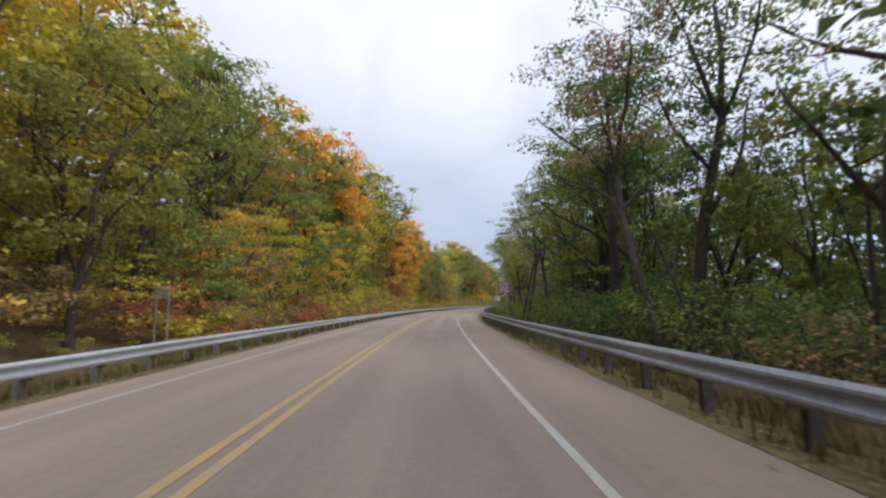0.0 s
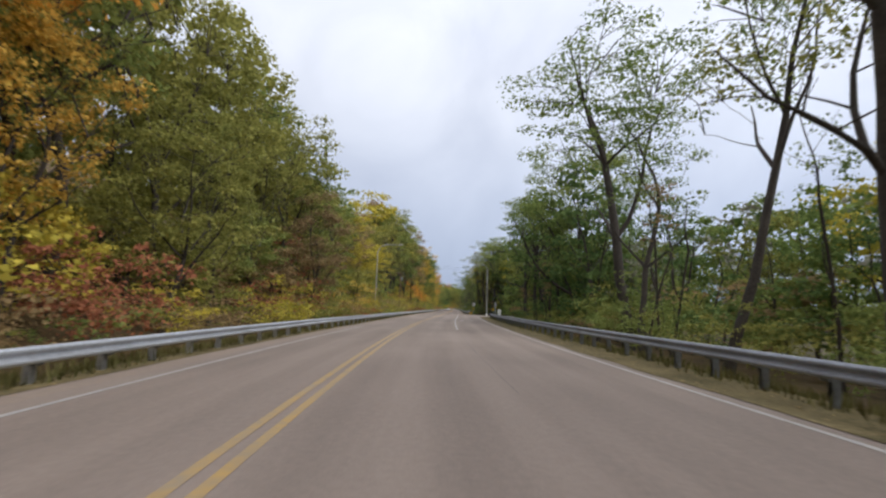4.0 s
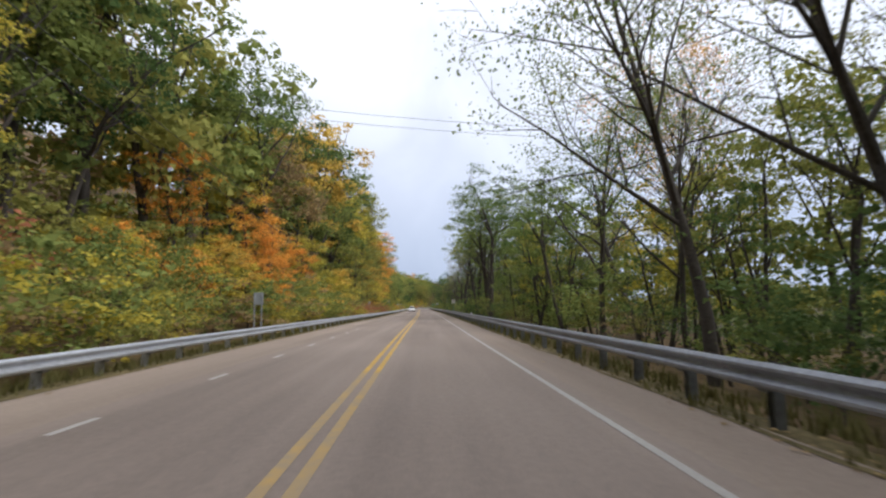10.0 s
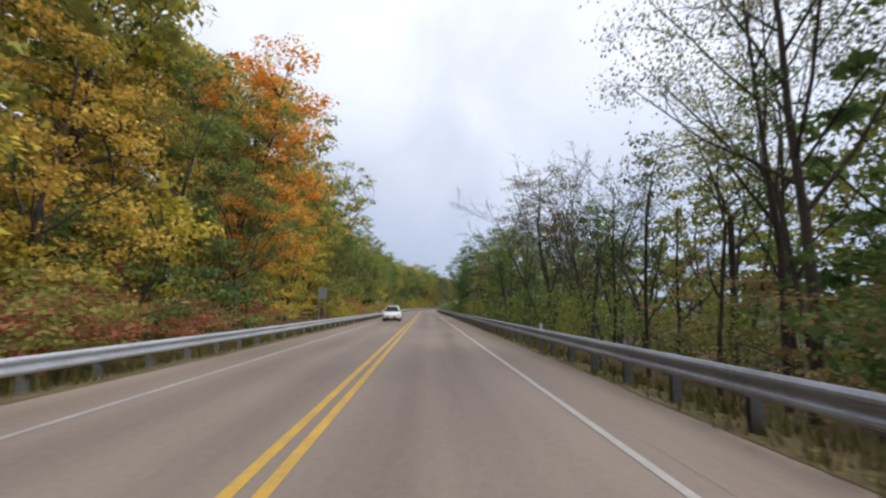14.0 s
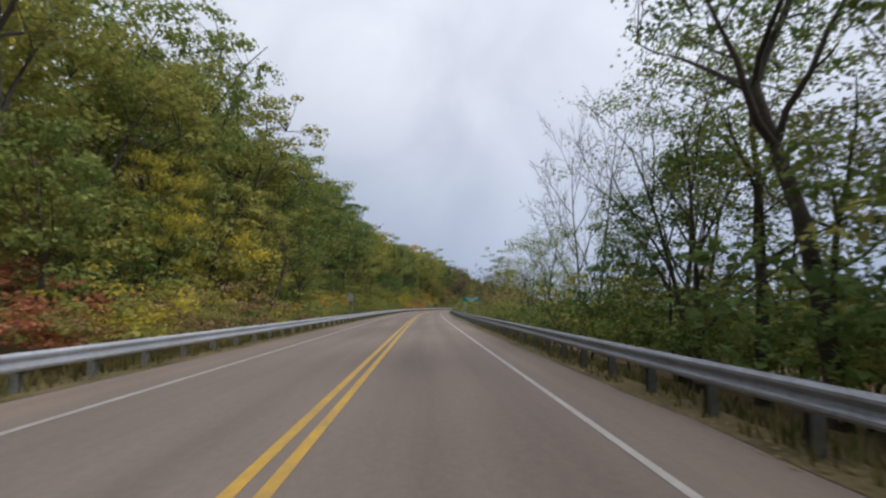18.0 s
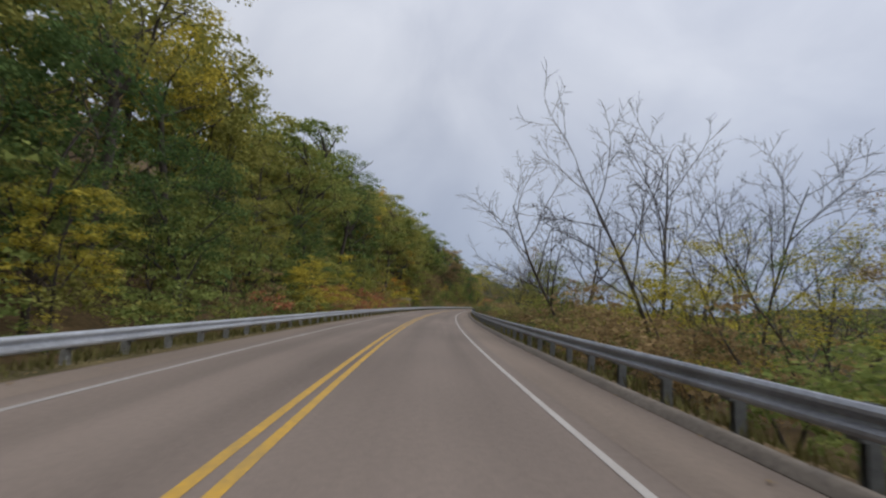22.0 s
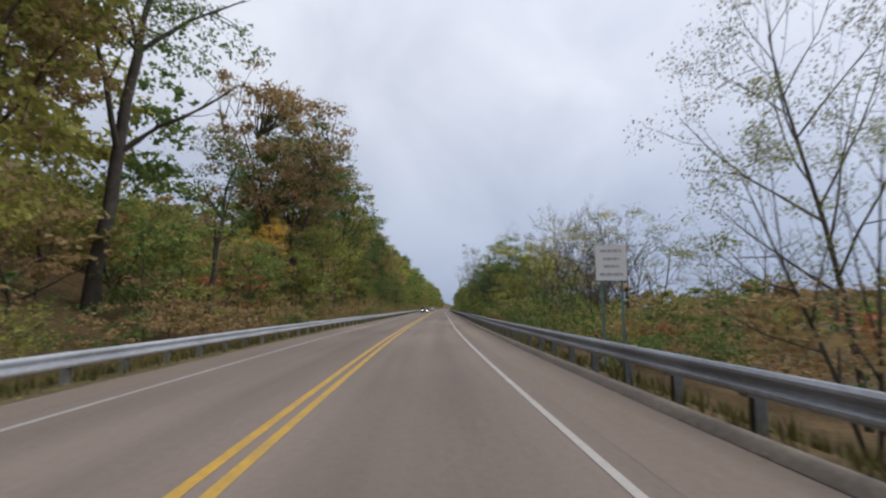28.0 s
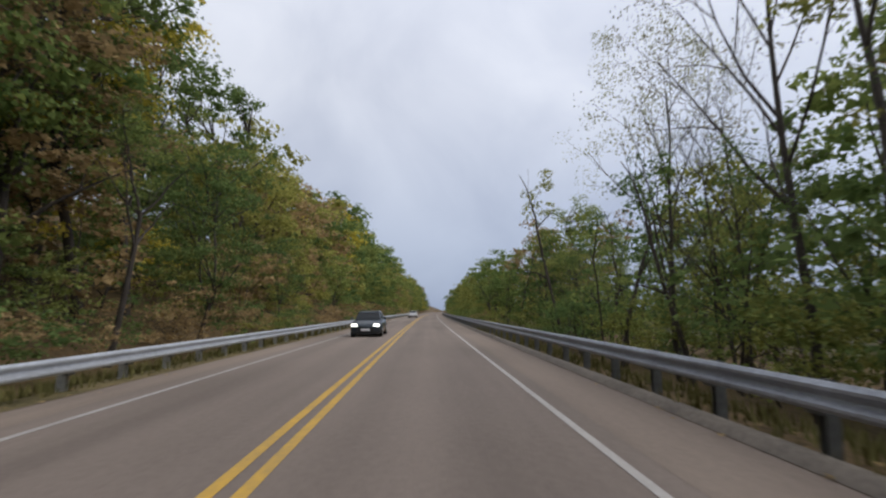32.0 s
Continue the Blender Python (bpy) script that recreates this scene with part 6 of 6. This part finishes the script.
def cabinet():
    e = thing("utility_cabinet", frame_at(221.5, 13.3, 8, z=-0.12), "pale grey metal utility cabinet on a concrete pad", "utility cabinet")
    bm = bmesh.new()
    box(bm, -0.6, 0.6, -0.45, 0.65, -0.1, 0.1, 0.02)
    part_bm("pad", bm, CONCRETE, e)
    bm = bmesh.new()
    box(bm, -0.36, 0.36, -0.25, 0.35, 0.1, 1.62, 0.025)
    part_bm("body", bm, plain("cabinet_grey", (0.50, 0.50, 0.47), 0.5, 0.1), e)
    for x0, x1 in ((-0.31, -0.01), (0.01, 0.31)):
        bm = bmesh.new()
        box(bm, x0, x1, -0.268, -0.245, 0.18, 1.40, 0.006)
        d = part_bm("door", bm, bpy.data.materials["cabinet_grey"], e)
        bm = bmesh.new()
        box(bm, (x0 + x1) / 2 - 0.03, (x0 + x1) / 2 + 0.03, -0.29, -0.268, 0.78, 0.9, 0.005)
        part_bm("handle", bm, SIGN_BLACK, d)
    return e


cabinet()


def stop_back():
    e = thing("stop_sign", frame_at(217.6, 12.1, -66), "grey back of an octagonal stop sign on a post", "road sign")
    bm = bmesh.new()
    f = bm.faces.new([bm.verts.new((0.5 * math.cos(radians(22.5 + 45 * k)), 0, 2.85 + 0.5 * math.sin(radians(22.5 + 45 * k)))) for k in range(8)])
    ex = bmesh.ops.extrude_face_region(bm, geom=[f])
    bmesh.ops.translate(bm, verts=[v for v in ex["geom"] if isinstance(v, bmesh.types.BMVert)], vec=(0, 0.012, 0))
    bmesh.ops.recalc_face_normals(bm, faces=bm.faces)
    part_bm("panel", bm, SIGN_BACK, e)
    for x in (-0.2, 0.2):
        leg(e, x, -0.4, 3.2, SIGN_BACK, y=-0.04)
    return e


stop_back()


def park_board():
    e = thing("park_board", frame_at(220.5, 16.4, 12), "dark timber board with rows of red-brown writing", "notice board")
    for k in range(4):
        bm = bmesh.new()
        box(bm, -0.85, 0.85, -0.04, 0.02, 0.95 + 0.36 * k, 1.30 + 0.36 * k, 0.012)
        part_bm("plank", bm, WOOD_DARK, e)
        bars(e, -0.7 + 0.05 * k, 0.65, 1.12 + 0.36 * k, 0.15, SIGN_RED if k != 1 else SIGN_YELLOW, 40 + k, y=-0.046)
    for x in (-0.75, 0.75):
        bm = bmesh.new()
        box(bm, x - 0.1, x + 0.1, 0.02, 0.2, -0.4, 2.5, 0.015)
        part_bm("post", bm, WOOD_DARK, e)
    return e


park_board()


def turn_arrow():
    """A right-turn arrow painted in the turn lane."""
    s0, o0 = 163.6, 4.05
    vs, fs, n = [], [], 10
    for i in range(n + 1):
        a = radians(90) * i / n
        for r in (0.95, 1.35):
            o, s = (1.35 + 0.15) - r * math.cos(a), 1.6 + r * math.sin(a)
            vs.append(at(s0 + s * 0.95, o0 + o, 0.007))
    fs = [(2 * i, 2 * i + 2, 2 * i + 3, 2 * i + 1) for i in range(n)]
    b = len(vs)
    vs += [at(s0, o0 + 0.15, 0.007), at(s0, o0 + 0.55, 0.007), at(s0 + 1.52, o0 + 0.55, 0.007), at(s0 + 1.52, o0 + 0.15, 0.007)]
    fs.append((b, b + 1, b + 2, b + 3))
    b = len(vs)
    vs += [at(s0 + 2.0, o0 + 1.45, 0.0075), at(s0 + 2.62, o0 + 2.25, 0.0075), at(s0 + 3.25, o0 + 1.45, 0.0075)]
    fs.append((b, b + 1, b + 2))
    return tagged(part("turn_arrow", mesh_of("turn_arrow", vs, fs, WHITE)), "white right-turn arrow painted on the turn lane", "road marking", kind="structure")


turn_arrow()
tagged(part("joint_seam", strip("joint_seam", 112, 138, lambda s: 3.61 + 0.03 * noise.noise((s * 0.7, 0, 0)), lambda s: 3.622 + 0.03 * noise.noise((s * 0.7, 0, 0)), 0.005, material("tar_seam", (0.11, 0.10, 0.092), 0.8, vary=0.4, scale=3, fine=12), 2.0)), "dark joint between the lane and the turn lane", "road patch", kind="structure")
tagged(part("crack_seal", strip("crack_seal", 201.5, 201.62, -2.2, -1.2, 0.006, WIRE, 0.1)), "short dark tar seam across the lane", "road patch", kind="structure")
tagged(part("drain_patch", strip("drain_patch", 500.8, 502.6, 4.45, 5.05, 0.007, material("rusty_patch", (0.26, 0.13, 0.07), 0.9, vary=0.3, scale=2, fine=12), 0.5)),
       "rust-brown patch by the kerb", "road patch", kind="structure")


def delineator(s, o, zr):
    e = thing("delineator", frame_at(s, o, z=zr), "small white reflector post on the guardrail", "reflector", "rail reflectors")
    bm = bmesh.new()
    box(bm, -0.05, 0.05, -0.01, 0.01, -0.05, 0.16, 0.004)
    part_bm("plate", bm, SIGN_WHITE, e)
    return e


for s in (232, 236, 240, 300, 370, 440):
    delineator(s, rail_right(s) + 0.1, 0.79)


# ---------------------------------------------------------------- cars in the other lane
GLASS = plain("car_glass", (0.02, 0.025, 0.03), 0.08)
TYRE = plain("tyre", (0.02, 0.02, 0.02), 0.9)
RIM = plain("rim", (0.45, 0.45, 0.46), 0.35, 0.8)
LIGHT = plain("headlight", (0.75, 0.76, 0.78), 0.15)
LIGHT_ON = plain("headlight_lit", (0.9, 0.9, 0.88), 0.15)
LIGHT_ON.node_tree.nodes["Principled BSDF"].inputs["Emission Color"].default_value = (1.0, 0.96, 0.88, 1)
LIGHT_ON.node_tree.nodes["Principled BSDF"].inputs["Emission Strength"].default_value = 5.0


def car(s, o, paint, label, length=4.6, width=1.82, height=1.46, lit=False):
    """A saloon that faces the camera: its nose points to -y."""
    e = thing("car", frame_at(s, o, z=0.0), label, "car", "cars on the highway")
    L, W = length / 2, width / 2
    stations = ((-L, 0.80, 0.35, 0.62), (-L + 0.12, 0.93, 0.22, 0.72), (-L + 0.6, 1.0, 0.18, 0.86), (-L + 1.25, 1.0, 0.18, 0.95), (0, 1.0, 0.18, 0.98), (L - 1.0, 1.0, 0.18, 1.0), (L - 0.2, 0.95, 0.22, 0.98), (L, 0.85, 0.35, 0.85))
    bm = bmesh.new()
    loops = []
    for y, w, zb, zt in stations:
        ww = W * w
        prof = [(-ww * 0.9, zb), (-ww, zb + 0.15), (-ww * 1.0, (zb + zt) / 2 + 0.08), (-ww * 0.93, zt - 0.06), (-ww * 0.8, zt), (0, zt + 0.03),
                (ww * 0.8, zt), (ww * 0.93, zt - 0.06), (ww * 1.0, (zb + zt) / 2 + 0.08), (ww, zb + 0.15), (ww * 0.9, zb)]
        loops.append([bm.verts.new((x, y, z)) for x, z in prof])
    for a, b in zip(loops[:-1], loops[1:]):
        for k in range(len(a)):
            j = (k + 1) % len(a)
            bm.faces.new((a[k], a[j], b[j], b[k]))
    bm.faces.new(loops[0][::-1])
    bm.faces.new(loops[-1])
    bmesh.ops.recalc_face_normals(bm, faces=bm.faces)
    part_bm("body", bm, paint, e, smooth=True)
    bm = bmesh.new()
    ring_ = lambda y0, y1, w, z: [bm.verts.new(v) for v in ((-W * w, y0, z), (W * w, y0, z), (W * w, y1, z), (-W * w, y1, z))]
    lo, hi = ring_(-L + 1.15, L - 0.55, 0.88, 0.95), ring_(-L + 1.95, L - 1.25, 0.68, height)
    for k in range(4):
        bm.faces.new((lo[k], lo[(k + 1) % 4], hi[(k + 1) % 4], hi[k]))
    bm.faces.new(hi)
    bmesh.ops.bevel(bm, geom=bm.edges[:], offset=0.06, segments=2, affect="EDGES")
    part_bm("roof", bm, paint, e, smooth=True)
    def pane(name, pts):
        bm = bmesh.new()
        bm.faces.new([bm.verts.new(p) for p in pts])
        ex = bmesh.ops.extrude_face_region(bm, geom=bm.faces[:])
        bmesh.ops.recalc_face_normals(bm, faces=bm.faces)
        part_bm(name, bm, GLASS, e)
    h = height
    slope = lambda z: (z - 0.95) / (h - 0.95)
    front, back, flank = (lambda z: -L + 1.12 + 0.8 * slope(z)), (lambda z: L - 0.52 - 0.7 * slope(z)), (lambda z: W * (0.895 - 0.2 * slope(z)))
    pane("windscreen", ((-W * 0.80, front(1.0), 1.0), (W * 0.80, front(1.0), 1.0), (W * 0.64, front(h - 0.08), h - 0.08), (-W * 0.64, front(h - 0.08), h - 0.08)))
    pane("rear_window", ((-W * 0.76, back(1.03), 1.03), (W * 0.76, back(1.03), 1.03), (W * 0.62, back(h - 0.08), h - 0.08), (-W * 0.62, back(h - 0.08), h - 0.08)))
    bm = bmesh.new()
    box(bm, -W * 0.92, W * 0.92, -L - 0.02, -L + 0.25, 0.16, 0.34, 0.03)
    part_bm("bumper", bm, TYRE, e, "dark plastic lower bumper")
    bm = bmesh.new()
    box(bm, -0.26, 0.26, -L - 0.03, -L - 0.015, 0.36, 0.47)
    part_bm("plate", bm, SIGN_WHITE, e, "plain pale number plate")
    for sg in (-1, 1):
        for y0, y1, y2, y3 in ((-L + 1.5, 0.0, 0.0, -L + 2.08), (0.07, L - 0.95, L - 1.42, 0.07)):
            pane("side_window", ((sg * flank(1.0), y0, 1.0), (sg * flank(1.0), y1, 1.0), (sg * flank(h - 0.1), y2, h - 0.1), (sg * flank(h - 0.1), y3, h - 0.1)))
        bm = bmesh.new()
        box(bm, sg * W * 0.78 - 0.14, sg * W * 0.78 + 0.14, L - 0.1, L + 0.005, 0.62, 0.8, 0.03)
        part_bm("tail_light", bm, SIGN_RED, e)
        bm = bmesh.new()
        box(bm, sg * W * 0.70 - 0.17, sg * W * 0.70 + 0.17, -L + 0.005, -L + 0.12, 0.60, 0.74, 0.03)
        part_bm("headlight", bm, LIGHT_ON if lit else LIGHT, e, "lit headlight" if lit else "")
        bm = bmesh.new()
        box(bm, sg * (W + 0.09) - 0.09, sg * (W + 0.09) + 0.09, -L + 1.45, -L + 1.6, 0.98, 1.12, 0.03)
        part_bm("mirror", bm, paint, e)
        for y in (-L + 0.85, L - 0.85):
            bm = bmesh.new()
            rod(bm, (sg * (W - 0.2), y, 0.32), (sg * (W + 0.01), y, 0.32), 0.32, n=20)
            wheel = part_bm("wheel", bm, TYRE, e)
            bm = bmesh.new()
            rod(bm, (sg * (W + 0.005), y, 0.32), (sg * (W + 0.02), y, 0.32), 0.21, n=14)
            part_bm("rim", bm, RIM, wheel)
    bm = bmesh.new()
    box(bm, -0.5, 0.5, -L - 0.012, -L + 0.1, 0.36, 0.52, 0.02)
    part_bm("grille", bm, SIGN_BLACK, e)
    return e


car(830, -1.8, plain("paint_dark", (0.035, 0.045, 0.055), 0.25, 0.2), "dark grey saloon car in the oncoming lane with its headlights on", height=1.5, lit=True)
car(905, -1.7, plain("paint_silver", (0.5, 0.5, 0.5), 0.3, 0.3), "silver car far down the oncoming lane")
car(407, -2.2, plain("paint_white", (0.72, 0.72, 0.72), 0.3), "white car with dark windows in the oncoming lane", height=1.62)


# ---------------------------------------------------------------- boulders, grass and fallen leaves
ROCK = material("rock", (0.22, 0.20, 0.18), 0.9, vary=0.4, scale=1.2, fine=8, bump=0.7)


def boulder(s, o, r, seed):
    bm = bmesh.new()
    bmesh.ops.create_icosphere(bm, subdivisions=3, radius=r)
    for v in bm.verts:
        v.co *= 1 + 0.28 * noise.noise(v.co * (1.3 / r) + Vector((seed, 0, 0))) + 0.1 * noise.noise(v.co * (4 / r))
        v.co.z *= 0.75
    ob = part_bm("boulder", bm, ROCK)
    ob.matrix_world = frame_at(s, o, seed * 40) @ pose(0, 0, r * 0.25)
    return tagged(ob, "pale grey boulder among brush on the hillside", "boulder", "boulders")


for k, (s, o, r) in enumerate(((806, -10.8, 1.0), (812, -11.6, 0.8), (801, -10.4, 0.6), (748, -9.3, 0.5), (795, -11.2, 0.7))):
    boulder(s, o, r, k + 1)


def tufts(name, spans, per_m, seed, label):
    """Grass blades, three or four to a tuft."""
    r = np.random.RandomState(seed)
    vv = []
    for s0, s1, o_lo, o_hi in spans:
        for _ in range(int((s1 - s0) * per_m)):
            s = r.uniform(s0, s1)
            o = o_lo(s) + (o_hi(s) - o_lo(s)) * r.rand()
            p = at(s, o, bank(s, o) - 0.02)
            h = r.uniform(0.10, 0.40) * (0.45 if seed == 3 else 1)
            for _b in range(4):
                a, lean = r.uniform(0, 6.28), r.uniform(0.1, 0.6) * h
                q = p + Vector((r.uniform(-0.12, 0.12), r.uniform(-0.12, 0.12), 0))
                w = 0.022
                vv += [q + Vector((-math.sin(a) * w, math.cos(a) * w, 0)), q - Vector((-math.sin(a) * w, math.cos(a) * w, 0)), q + Vector((math.cos(a) * lean, math.sin(a) * lean, h))]
    n = len(vv) // 3
    ob = part(name, tri_mesh(name, np.array([tuple(v) for v in vv]), np.arange(n * 3).reshape(-1, 3), [GRASS]))
    return tagged(ob, label, "grass", kind="stuff")


tufts("grass", [(-10, 188, lambda s: rail_right(s) - 0.1, lambda s: rail_right(s) + 2.4), (236, 840, lambda s: rail_right(s) - 0.1, lambda s: rail_right(s) + 2.2)], 26, 1, "dry olive verge grass behind the guardrail")
tufts("grass", [(0, 860, lambda s: rail_left(s) - 2.8, lambda s: rail_left(s) + 0.1)], 34, 2, "dry verge grass below the hillside")
tufts("grass", [(180, 196, lambda s: 8.1, lambda s: 17), (217, 230, lambda s: 8.6, lambda s: 14)], 45, 3, "green mown grass at the junction")


def litter():
    r = np.random.RandomState(8)
    vv = []
    for _ in range(9000):
        s = r.uniform(-5, 850)
        right = r.rand() < 0.6
        if right and 190 < s < 228:
            continue
        base = min(rail_right(s), pave_right(s) + 0.4) if right else pave_left(s)
        o = base + r.normal() * 0.28
        p = np.array(at(s, o, 0.022))
        a = r.uniform(0, 6.28)
        L = r.uniform(0.03, 0.07)
        for k in range(3):
            vv.append(p + np.array((math.cos(a + k * 2.1) * L, math.sin(a + k * 2.1) * L, r.uniform(0, 0.02))))
    n = len(vv) // 3
    ob = part("leaf_litter", tri_mesh("leaf_litter", np.array(vv), np.arange(n * 3).reshape(-1, 3), [LEAF["brown"]]))
    return tagged(ob, "fallen brown leaves along the road edges", "leaves", kind="stuff")


litter()
